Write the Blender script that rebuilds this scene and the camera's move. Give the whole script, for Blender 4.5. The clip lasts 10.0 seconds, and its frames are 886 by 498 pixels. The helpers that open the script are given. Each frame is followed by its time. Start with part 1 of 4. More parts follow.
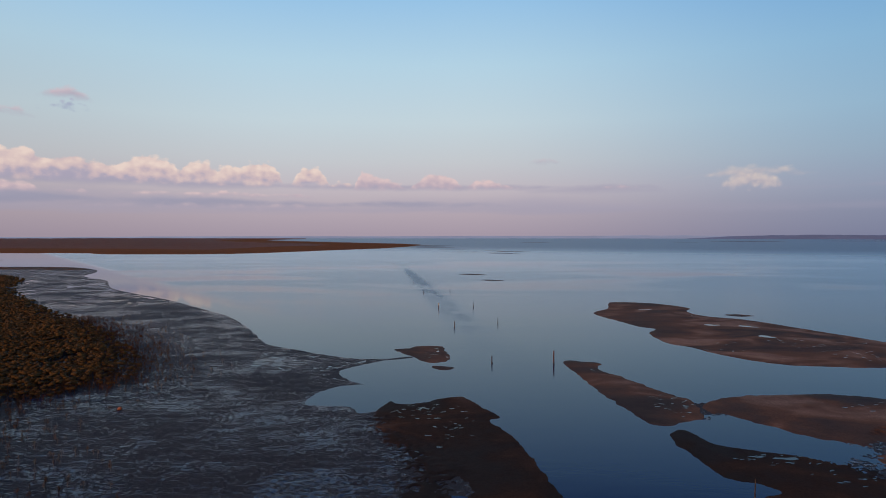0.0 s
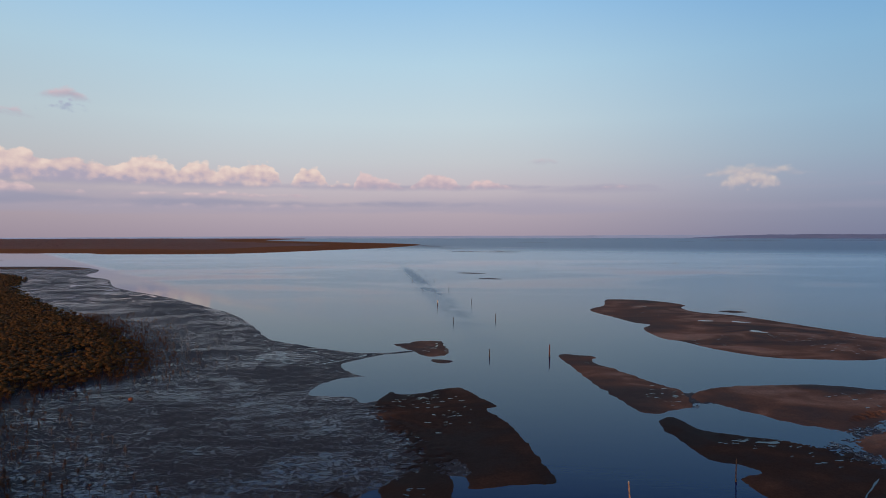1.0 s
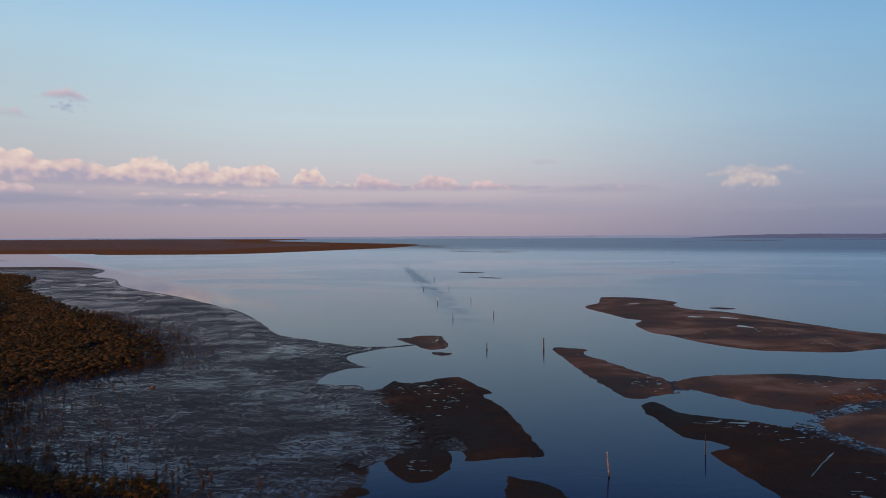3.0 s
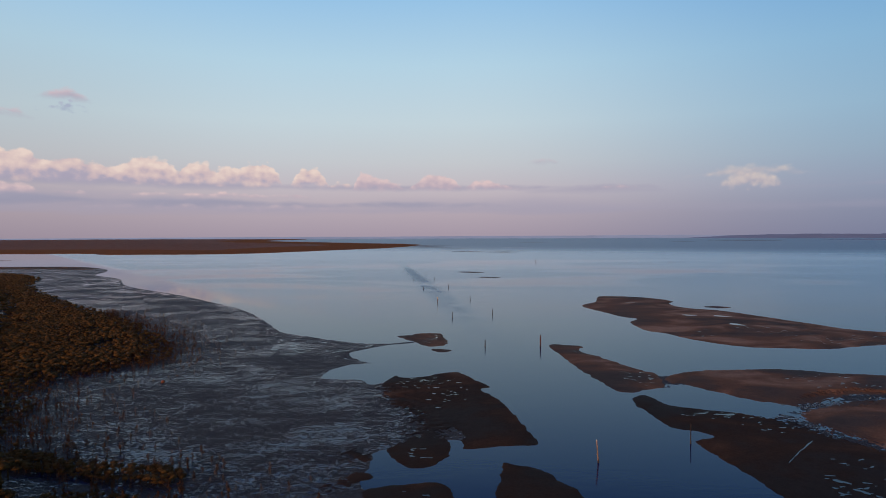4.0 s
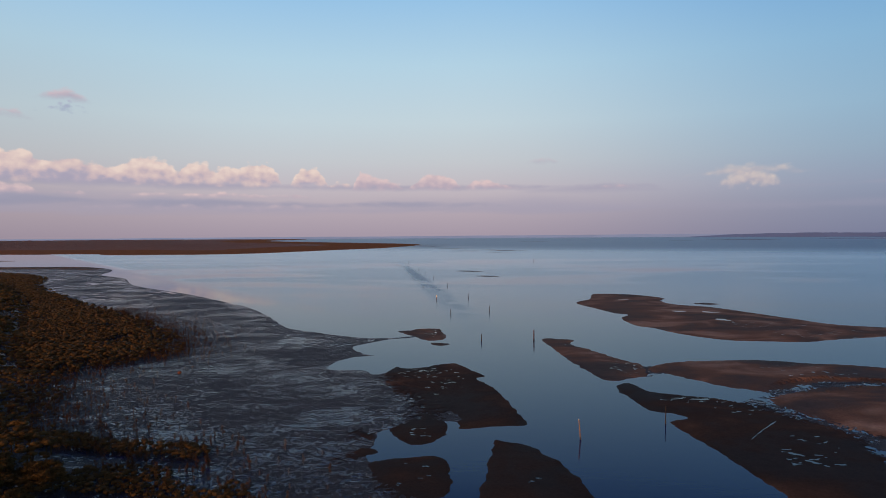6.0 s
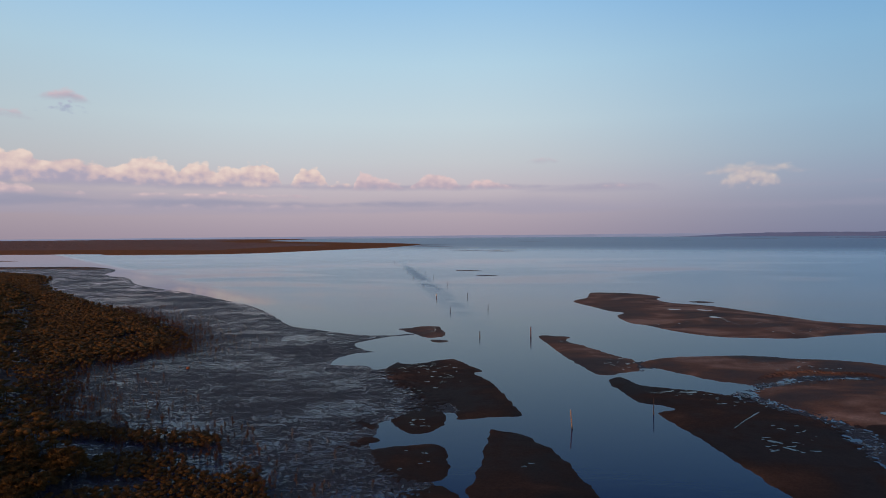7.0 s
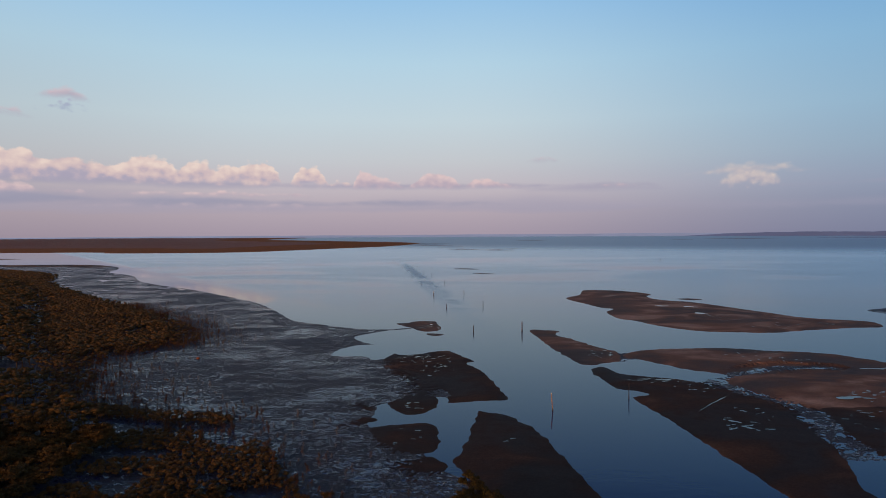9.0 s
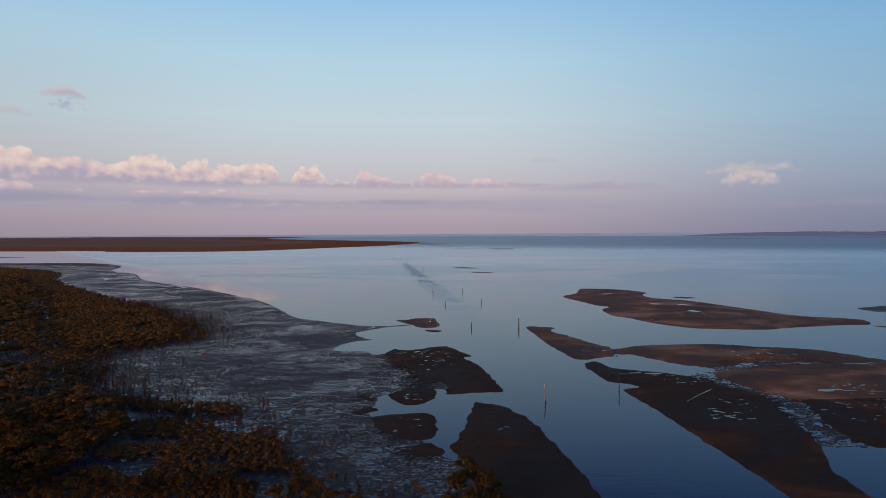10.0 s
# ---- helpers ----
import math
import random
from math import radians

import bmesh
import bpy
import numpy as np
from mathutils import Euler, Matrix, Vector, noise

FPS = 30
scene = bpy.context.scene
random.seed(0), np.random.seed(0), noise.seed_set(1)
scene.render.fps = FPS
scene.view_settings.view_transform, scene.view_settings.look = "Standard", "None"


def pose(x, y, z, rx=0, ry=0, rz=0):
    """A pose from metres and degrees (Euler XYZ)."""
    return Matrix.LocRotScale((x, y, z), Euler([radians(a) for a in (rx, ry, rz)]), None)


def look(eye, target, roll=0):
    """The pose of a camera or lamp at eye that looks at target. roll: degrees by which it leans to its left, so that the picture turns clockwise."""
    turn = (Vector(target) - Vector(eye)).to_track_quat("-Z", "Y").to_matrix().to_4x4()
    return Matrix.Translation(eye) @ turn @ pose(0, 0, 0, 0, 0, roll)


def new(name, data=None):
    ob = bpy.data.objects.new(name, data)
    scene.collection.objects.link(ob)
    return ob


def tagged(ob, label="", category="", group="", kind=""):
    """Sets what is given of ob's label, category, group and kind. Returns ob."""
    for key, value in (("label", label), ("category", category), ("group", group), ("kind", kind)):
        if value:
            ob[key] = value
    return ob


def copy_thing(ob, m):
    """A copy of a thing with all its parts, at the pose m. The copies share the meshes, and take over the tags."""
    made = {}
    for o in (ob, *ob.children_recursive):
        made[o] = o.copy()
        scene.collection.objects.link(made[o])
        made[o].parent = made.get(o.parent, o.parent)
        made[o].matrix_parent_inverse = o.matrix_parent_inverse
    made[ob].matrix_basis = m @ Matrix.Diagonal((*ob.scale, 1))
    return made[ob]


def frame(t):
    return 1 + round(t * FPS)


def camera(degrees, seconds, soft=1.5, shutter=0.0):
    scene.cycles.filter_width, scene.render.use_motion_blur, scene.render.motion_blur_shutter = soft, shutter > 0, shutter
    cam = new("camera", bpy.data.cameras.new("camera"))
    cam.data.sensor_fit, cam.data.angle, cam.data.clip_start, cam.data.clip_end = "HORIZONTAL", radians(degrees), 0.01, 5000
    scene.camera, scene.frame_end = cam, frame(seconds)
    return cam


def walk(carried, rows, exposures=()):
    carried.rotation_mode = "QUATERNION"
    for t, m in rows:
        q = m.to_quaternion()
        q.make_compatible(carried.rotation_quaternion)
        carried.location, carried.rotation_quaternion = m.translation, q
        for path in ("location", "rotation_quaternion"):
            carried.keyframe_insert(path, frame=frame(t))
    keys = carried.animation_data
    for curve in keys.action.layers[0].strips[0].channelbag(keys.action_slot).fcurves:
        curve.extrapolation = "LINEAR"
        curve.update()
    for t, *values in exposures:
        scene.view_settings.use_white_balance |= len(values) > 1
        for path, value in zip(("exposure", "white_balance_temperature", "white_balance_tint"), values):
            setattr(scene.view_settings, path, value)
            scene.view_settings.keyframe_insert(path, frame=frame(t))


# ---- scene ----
cam = camera(70.0, 10.0, soft=0.95)
PATH = [
    (0, (-0.539, -2.453, 30.752), (-0.543, -0.453, 30.705), 0.0),
    (0.5, (-0.362, -4.604, 30.402), (-0.365, -2.605, 30.356), -0.0),
    (1, (-0.436, -6.765, 30.076), (-0.437, -4.765, 30.029), -0.1),
    (1.5, (-0.427, -8.896, 29.896), (-0.428, -6.896, 29.850), -0.1),
    (2, (-0.372, -10.926, 29.892), (-0.374, -8.926, 29.846), -0.2),
    (2.5, (-0.324, -13.157, 29.901), (-0.326, -11.158, 29.855), -0.2),
    (4, (-0.148, -20.346, 29.939), (-0.150, -18.347, 29.893), -0.2),
    (4.5, (-0.040, -22.522, 29.967), (-0.041, -20.523, 29.920), -0.3),
    (5, (0.066, -24.687, 29.935), (0.064, -22.687, 29.888), -0.3),
    (5.5, (0.158, -27.023, 29.943), (0.157, -25.023, 29.896), -0.3),
    (7, (0.539, -34.441, 30.057), (0.537, -32.442, 30.009), -0.4),
    (7.5, (0.836, -36.890, 30.051), (0.835, -34.890, 30.001), -0.3),
    (8, (1.172, -39.136, 30.054), (1.170, -37.137, 30.005), -0.3),
    (8.5, (1.512, -41.425, 30.020), (1.510, -39.425, 29.970), -0.3),
    (9, (1.773, -43.794, 30.019), (1.772, -41.795, 29.968), -0.3),
    (9.5, (1.933, -46.186, 30.053), (1.932, -44.186, 30.001), -0.3),
    (10, (2.033, -48.710, 29.906), (2.033, -46.711, 29.853), -0.2),
]
EXPOSURE = 0.0
walk(cam, [(t, look(eye, target, roll)) for t, eye, target, roll in PATH], [(0.0, EXPOSURE), (10.0, EXPOSURE)])

# ---- world and sun ----
SUN_AZ, SUN_EL = -138.0, 9.0          # degrees from +Y towards +X, and above the horizon


class Net:
    """Small helper to write shader arithmetic."""

    def __init__(self, tree):
        self.tree = tree

    def node(self, kind, **inputs):
        n = self.tree.nodes.new(kind)
        for key, value in inputs.items():
            self.put(n.inputs[key.replace("_", " ")], value)
        return n

    def put(self, socket, value):
        if isinstance(value, bpy.types.NodeSocket):
            self.tree.links.new(value, socket)
        elif isinstance(value, (tuple, list)) and len(value) == 3 and len(socket.default_value) == 4:
            socket.default_value = (*value, 1)
        else:
            socket.default_value = value

    def math(self, op, *args, clamp=False):
        n = self.tree.nodes.new("ShaderNodeMath")
        n.operation, n.use_clamp = op, clamp
        for socket, value in zip(n.inputs, args):
            self.put(socket, value)
        return n.outputs[0]

    def add(self, a, b):
        return self.math("ADD", a, b)

    def sub(self, a, b):
        return self.math("SUBTRACT", a, b)

    def mul(self, a, b):
        return self.math("MULTIPLY", a, b)

    def step(self, value, low, high, out0=0.0, out1=1.0):
        n = self.tree.nodes.new("ShaderNodeMapRange")
        n.interpolation_type = "SMOOTHSTEP"
        for key, v in (("Value", value), ("From Min", low), ("From Max", high), ("To Min", out0), ("To Max", out1)):
            self.put(n.inputs[key], v)
        return n.outputs[0]

    def ramp(self, fac, stops):
        n = self.tree.nodes.new("ShaderNodeValToRGB")
        self.put(n.inputs[0], fac)
        els = n.color_ramp.elements
        while len(els) < len(stops):
            els.new(0.5)
        for el, (pos, col) in zip(els, stops):
            el.position = pos
            el.color = (*col, 1) if isinstance(col, tuple) else (col, col, col, 1)
        return n.outputs[0]

    def mix(self, fac, a, b, blend="MIX"):
        n = self.tree.nodes.new("ShaderNodeMix")
        n.data_type, n.blend_type = "RGBA", blend
        self.put(n.inputs[0], fac)
        self.put(n.inputs[6], a)
        self.put(n.inputs[7], b)
        return n.outputs[2]

    def vec(self, x, y, z=0.0):
        n = self.tree.nodes.new("ShaderNodeCombineXYZ")
        for socket, value in zip(n.inputs, (x, y, z)):
            self.put(socket, value)
        return n.outputs[0]

    def noise(self, vector, scale, detail=4.0, rough=0.55, warp=0.0):
        n = self.tree.nodes.new("ShaderNodeTexNoise")
        for key, value in (("Vector", vector), ("Scale", scale), ("Detail", detail), ("Roughness", rough), ("Distortion", warp)):
            self.put(n.inputs[key], value)
        return n.outputs[0]

    def scaled(self, vector, x, y, z):
        n = self.tree.nodes.new("ShaderNodeVectorMath")
        n.operation = "MULTIPLY"
        self.put(n.inputs[0], vector)
        n.inputs[1].default_value = (x, y, z)
        return n.outputs[0]


def build_world():
    world = bpy.data.worlds.new("dusk_sky")
    scene.world = world
    world.use_nodes = True
    tree = world.node_tree
    tree.nodes.clear()
    s = Net(tree)
    coord = s.node("ShaderNodeTexCoord").outputs["Generated"]
    sep = s.node("ShaderNodeSeparateXYZ", Vector=coord)
    x, y, z = sep.outputs
    el = s.mul(s.math("ARCSINE", z), 57.2958)
    az = s.mul(s.math("ARCTAN2", x, y), 57.2958)
    up = s.math("MAXIMUM", el, 0.0)
    # clear sky: pink belt of dusk at the horizon, pale blue above, deeper overhead
    base = s.ramp(s.math("DIVIDE", up, 90.0), [
        (0.0, (0.375, 0.312, 0.380)), (0.022, (0.450, 0.380, 0.435)), (0.045, (0.535, 0.480, 0.525)),
        (0.072, (0.550, 0.575, 0.610)), (0.11, (0.540, 0.650, 0.710)), (0.165, (0.450, 0.640, 0.770)),
        (0.225, (0.306, 0.540, 0.786)), (0.255, (0.165, 0.340, 0.600)), (0.33, (0.100, 0.215, 0.440)), (0.5, (0.050, 0.095, 0.200)), (1.0, (0.030, 0.050, 0.095))])
    side = s.step(az, 0.0, 40.0)
    base = s.mix(side, base, s.mix(1.0, base, (0.52, 0.69, 0.85), "MULTIPLY"))
    base = s.mix(s.mul(s.step(az, -12.0, -40.0), s.step(el, 22.0, 10.0)), base, s.mix(1.0, base, (0.88, 0.87, 0.87), "MULTIPLY"))
    # towards the set sun the physical sky takes over
    sky = s.node("ShaderNodeTexSky")
    sky.sky_type, sky.sun_disc = "NISHITA", False
    sky.sun_elevation, sky.sun_rotation = radians(SUN_EL), radians(SUN_AZ)
    sky.air_density, sky.dust_density = 1.0, 1.2
    glow = s.mix(1.0, sky.outputs[0], (0.150, 0.092, 0.058), "MULTIPLY")
    sx, sy = math.sin(radians(SUN_AZ)), math.cos(radians(SUN_AZ))
    flat = s.math("SQRT", s.math("MAXIMUM", s.add(s.mul(x, x), s.mul(y, y)), 1e-6))
    facing = s.math("DIVIDE", s.add(s.mul(x, sx), s.mul(y, sy)), flat)
    colour = s.mix(s.mul(s.step(facing, -0.25, 0.9), s.step(el, 75.0, 20.0)), base, glow)

    def layer(under, bottom, tops, size, puff, ragged, shades, opacity, stretch=1.0, soft=0.25, seed=0.0, lift=0.0, body=0.75):
        """One bank of cloud: bottom in degrees, tops as stops of (azimuth, degrees above the bottom)."""
        high = s.ramp(s.math("DIVIDE", s.add(az, 45.0), 90.0), [((a + 45.0) / 90.0, min(1.0, t / 8.0)) for a, t in tops])
        high = s.mul(high, 8.0)

        def field(da, de, detail):
            p = s.vec(s.mul(s.add(az, da), 1.0 / stretch), s.mul(s.add(el, de), 1.2), seed)
            n = s.noise(p, size, detail, 0.55, 0.3)
            if stretch > 1.6:
                return n
            cell = s.node("ShaderNodeTexVoronoi", Vector=p, Scale=size * 1.9)
            cell.feature = "SMOOTH_F1"
            cell.inputs["Smoothness"].default_value = 0.5
            crisp = s.noise(p, size * 4.0, 4.0, 0.6)
            return s.add(s.add(s.mul(n, 0.52), s.mul(s.sub(0.85, cell.outputs["Distance"]), 0.34)), s.mul(crisp, 0.17))

        n, lit = field(0.0, 0.0, 7.0), field(-0.45, 0.50, 4.0)
        lumps = s.mul(s.sub(n, 0.5), puff)
        thick = s.sub(s.add(s.add(high, bottom), s.mul(lumps, s.step(high, 0.0, 0.6))), el)
        cover = s.mul(s.step(thick, 0.0, soft), s.step(s.add(el, s.mul(s.sub(n, 0.5), ragged)), bottom - 0.25, bottom + 0.45))
        cover = s.mul(s.mul(cover, s.step(high, 0.02, 0.25)), opacity)
        h = s.math("DIVIDE", s.sub(el, bottom), s.math("MAXIMUM", high, 0.3))
        shade = s.add(s.add(s.mul(h, body), lift), s.mul(s.sub(n, lit), 1.25))
        return s.mix(cover, under, s.ramp(shade, shades))

    mauve, pink, cream = (0.400, 0.365, 0.470), (0.590, 0.465, 0.495), (0.720, 0.560, 0.530)
    veil = [(0.0, (0.345, 0.330, 0.435)), (1.0, (0.405, 0.375, 0.465))]
    heaps = [(0.0, mauve), (0.22, (0.430, 0.385, 0.480)), (0.45, pink), (0.74, cream), (1.0, (0.820, 0.655, 0.585))]
    rosy = [(0.0, (0.400, 0.360, 0.460)), (0.4, (0.510, 0.410, 0.475)), (0.9, (0.720, 0.545, 0.545))]
    # long grey-mauve veils low over the horizon
    colour = layer(colour, 1.9, [(-45, 2.5), (-30, 2.3), (-22, 1.9), (-14, 1.5), (-8, 1.2), (-2, 1.6), (8, 1.9), (16, 1.3), (30, 1.0), (45, 1.2)],
                   0.42, 1.8, 1.6, veil, 0.55, 6.0, 1.4, 3.0)
    colour = layer(colour, 2.5, [(-45, 0.9), (-34, 1.0), (-26, 0.7), (-20, 0.8), (-15, 0.6), (-10, 0.3), (-5, 0.6), (3, 0.5), (8, 0.0)],
                   0.5, 1.4, 1.2, [(0.0, (0.300, 0.300, 0.405)), (1.0, (0.380, 0.360, 0.455))], 0.85, 3.0, 0.45, 5.0)
    colour = layer(colour, 4.0, [(-45, 0.9), (-36, 1.0), (-30, 1.2), (-26, 0.9), (-22, 0.6), (-14, 0.6), (-9, 0.5), (-2, 0.5), (8, 0.5), (18, 0.4), (19.5, 0.0)],
                   0.6, 0.9, 0.8, veil, 0.85, 3.0, 0.4, 9.0)
    # the front-lit heaps, shaded underneath
    shadow = s.add(s.step(az, -30.5, -25.5, 0.04, 0.27), s.step(az, -32.0, -33.5, 0.0, 0.22))
    colour = layer(colour, 4.2, [(-45, 1.5), (-36, 2.2), (-34.3, 2.6), (-33.0, 2.4), (-32.4, 1.8), (-30.5, 2.1), (-28.5, 1.7), (-27.4, 1.6), (-26.2, 2.2), (-24.8, 2.5),
                                  (-23.4, 1.9), (-22.7, 1.2), (-22.0, 2.1), (-20.6, 2.2), (-19.6, 1.4), (-18.8, 2.0), (-17.8, 1.5), (-17.0, 2.0), (-15.4, 2.2), (-14.5, 1.2),
                                  (-13.9, 0.05), (-13.3, 0.8), (-12.6, 1.6), (-11.4, 2.0), (-10.6, 1.1), (-10.1, 0.05), (-9.4, 0.6), (-8.5, 0.5), (-8.0, 0.0)],
                   0.72, 2.0, 0.9, heaps, 0.92, 1.1, 0.34, 0.0, shadow)
    colour = layer(colour, 4.0, [(-8.2, 0.0), (-7.5, 1.7), (-6.5, 1.5), (-5.4, 1.0), (-4.2, 0.8), (-3.2, 0.2), (-2.4, 0.9), (-1.6, 1.5), (-0.2, 1.6), (0.8, 1.3),
                                 (1.6, 0.4), (2.8, 0.9), (4.0, 0.9), (5.0, 0.8), (6.4, 0.3), (8.5, 0.05), (13.5, 0.1), (15.0, 0.5), (16.2, 0.4), (17.5, 0.0)],
                   0.8, 1.4, 0.7, rosy, 0.88, 1.2, 0.35, 7.0, 0.2)
    colour = layer(colour, 3.25, [(-45, 0.8), (-35.0, 1.0), (-33.2, 0.8), (-32.4, 0.2), (-31.5, 0.5), (-30, 0.5), (-29, 0.05), (-26, 0.4), (-23, 0.3), (-19, 0.6),
                                  (-16, 0.3), (-13, 0.5), (-11, 0.0)], 0.8, 1.1, 0.7, rosy, 0.9, 1.3, 0.35, 12.0, 0.25)
    colour = layer(colour, 2.2, [(-45, 0.0), (-30, 0.2), (-24.0, 0.6), (-20, 0.6), (-17, 0.5), (-12, 0.5), (-9, 0.2), (-7, 0.0)], 0.7, 1.2, 0.7, rosy, 0.45, 1.5, 0.5, 19.0, 0.15)
    # the lone anvil on the right with its bright stem, and thin streaks
    glowing = [(0.0, (0.470, 0.415, 0.465)), (0.45, (0.610, 0.520, 0.510)), (1.0, (0.770, 0.630, 0.540))]
    colour = layer(colour, 4.75, [(20.0, 0.0), (22.4, 0.5), (24.0, 0.9), (26.5, 1.05), (28.3, 0.8), (29.8, 0.4), (31.0, 0.0)],
                   0.9, 1.2, 1.2, glowing, 0.6, 1.5, 0.7, 23.0, 0.15, 0.5)
    colour = layer(colour, 3.75, [(23.0, 0.0), (24.0, 1.0), (24.8, 1.6), (26.2, 1.7), (27.2, 1.4), (27.9, 0.8), (28.5, 0.0)],
                   0.9, 1.3, 1.8, glowing, 0.75, 1.0, 0.8, 25.0, 0.10, 0.6)
    colour = layer(colour, 3.7, [(5.0, 0.0), (9.0, 0.45), (14.0, 0.55), (18.5, 0.35), (20.0, 0.1), (26.0, 0.2), (31.0, 0.2), (33.0, 0.2), (35.0, 0.4), (45.0, 0.5)],
                   0.6, 0.7, 0.6, veil, 0.7, 4.0, 0.4, 27.0)
    # small scraps higher up
    blush = [(0.0, (0.420, 0.390, 0.480)), (0.8, (0.620, 0.480, 0.530))]
    slate = [(0.0, (0.330, 0.380, 0.520)), (1.0, (0.420, 0.440, 0.560))]
    colour = layer(colour, 8.85, [(-45, 0.8), (-36, 0.8), (-34.0, 0.7), (-32.4, 0.0)], 0.9, 1.3, 1.0, blush, 0.9, 1.8, 0.45, 31.0)
    colour = layer(colour, 10.5, [(-33.0, 0.0), (-32.0, 0.6), (-30.4, 0.8), (-28.6, 0.0)], 0.9, 1.3, 1.0, blush, 0.9, 1.8, 0.45, 35.0)
    colour = layer(colour, 9.7, [(-33.2, 0.0), (-31.8, 0.4), (-30.2, 0.8), (-28.8, 0.0)], 1.2, 2.4, 1.8, slate, 0.85, 1.3, 0.5, 37.0)
    colour = layer(colour, 6.3, [(7.0, 0.0), (8.2, 0.45), (9.6, 0.5), (10.8, 0.0)], 1.0, 1.3, 1.0, blush, 0.8, 1.7, 0.5, 39.0)
    back = s.node("ShaderNodeBackground", Color=colour, Strength=1.0)
    out = s.node("ShaderNodeOutputWorld")
    tree.links.new(back.outputs[0], out.inputs[0])


build_world()
lamp = bpy.data.lights.new("sun", "SUN")
lamp.energy, lamp.angle, lamp.color = 1.35, radians(2.0), (1.0, 0.58, 0.37)
sun = new("sun", lamp)
sun.matrix_world = look((0, 0, 300), (-math.sin(radians(SUN_AZ)) * 300, -math.cos(radians(SUN_AZ)) * 300, 300 - 300 * math.tan(radians(SUN_EL))))


# ---- materials ----
def material(name, paint, **fixed):
    mat = bpy.data.materials.new(name)
    mat.use_nodes = True
    s = Net(mat.node_tree)
    shader = mat.node_tree.nodes["Principled BSDF"]
    where = s.node("ShaderNodeNewGeometry").outputs["Position"]
    for key, value in fixed.items():
        shader.inputs[key.replace("_", " ")].default_value = value
    for key, value in paint(s, where).items():
        s.put(shader.inputs[key.replace("_", " ")], value)
    return mat


def bumped(s, height, strength, distance):
    return s.node("ShaderNodeBump", Height=height, Strength=strength, Distance=distance).outputs["Normal"]


def water_paint(s, p):
    sep = s.node("ShaderNodeSeparateXYZ", Vector=p)
    x, y, _ = sep.outputs
    # breeze-ruffled water with glassy slicks drawn out across it
    slick = s.noise(s.scaled(p, 0.004, 0.012, 0.0), 1.0, 3.0, 0.5, 0.9)
    calm = s.mul(s.step(slick, 0.46, 0.70), s.step(y, 900.0, 450.0))
    shore = s.mul(s.step(s.add(x, s.mul(y, 0.75)), 128.0, 98.0), s.step(y, 130.0, 190.0))
    calm = s.math("MAXIMUM", calm, shore)
    # the rippled run of current down the marked channel
    mid = s.add(s.mul(y, -0.118), 31.5)
    off = s.math("ABSOLUTE", s.sub(x, mid))
    wide = s.step(y, 120.0, 560.0, 8.0, 4.0)
    run = s.mul(s.step(s.math("DIVIDE", off, wide), 1.5, 0.2), s.mul(s.step(y, 90.0, 230.0), s.step(y, 680.0, 560.0)))
    run = s.mul(run, s.step(s.noise(s.scaled(p, 0.16, 0.05, 0.0), 1.0, 5.0, 0.65), 0.30, 0.65, 0.35, 1.0))
    chop = s.step(s.add(y, s.mul(x, 0.5)), 900.0, 1700.0)
    ruffle = s.mul(s.sub(1.0, calm), s.step(y, 60.0, 420.0, 0.16, 1.0))
    rough = s.add(s.add(s.mul(ruffle, 0.17), s.sub(0.06, s.mul(shore, 0.05))), s.add(s.mul(run, 0.10), s.mul(chop, 0.13)))
    ripples = s.noise(s.scaled(p, 0.7, 1.6, 1.0), 1.6, 3.0, 0.6)
    wavelets = s.noise(s.scaled(p, 0.30, 0.75, 0.0), 1.0, 4.0, 0.6)
    swell = s.noise(s.scaled(p, 0.08, 0.22, 0.0), 1.0, 4.0, 0.55)
    height = s.add(s.mul(s.mul(ripples, s.step(y, 420.0, 60.0)), s.add(s.mul(run, 0.06), 0.015)), s.mul(swell, s.sub(0.07, s.mul(shore, 0.05))))
    normal = bumped(s, s.add(height, s.mul(wavelets, s.mul(ruffle, 0.38))), 1.0, 0.15)
    deep = s.ramp(s.noise(s.scaled(p, 0.02, 0.012, 0.0), 1.0, 3.0), [(0.35, (0.001, 0.006, 0.080)), (0.7, (0.002, 0.009, 0.100))])
    return {"Base Color": deep, "Roughness": rough, "Normal": normal}


def water_material():
    """Deep tidal water: a dark blue body under a gloss that follows Fresnel's law."""
    mat = bpy.data.materials.new("water")
    mat.use_nodes = True
    mat.node_tree.nodes.clear()
    s = Net(mat.node_tree)
    look_of = water_paint(s, s.node("ShaderNodeNewGeometry").outputs["Position"])
    body = s.node("ShaderNodeBsdfDiffuse", Color=look_of["Base Color"])
    gloss = s.node("ShaderNodeBsdfGlossy", Color=(0.88, 0.955, 1.0), Roughness=look_of["Roughness"], Normal=look_of["Normal"])
    fresnel = s.node("ShaderNodeFresnel", IOR=1.22, Normal=look_of["Normal"])
    both = s.node("ShaderNodeMixShader", Fac=s.mul(fresnel.outputs[0], s.step(look_of["Roughness"], 0.17, 0.38, 1.0, 0.5)))
    mat.node_tree.links.new(body.outputs[0], both.inputs[1])
    mat.node_tree.links.new(gloss.outputs[0], both.inputs[2])
    out = s.node("ShaderNodeOutputMaterial")
    mat.node_tree.links.new(both.outputs[0], out.inputs[0])
    return mat


WATER = water_material()


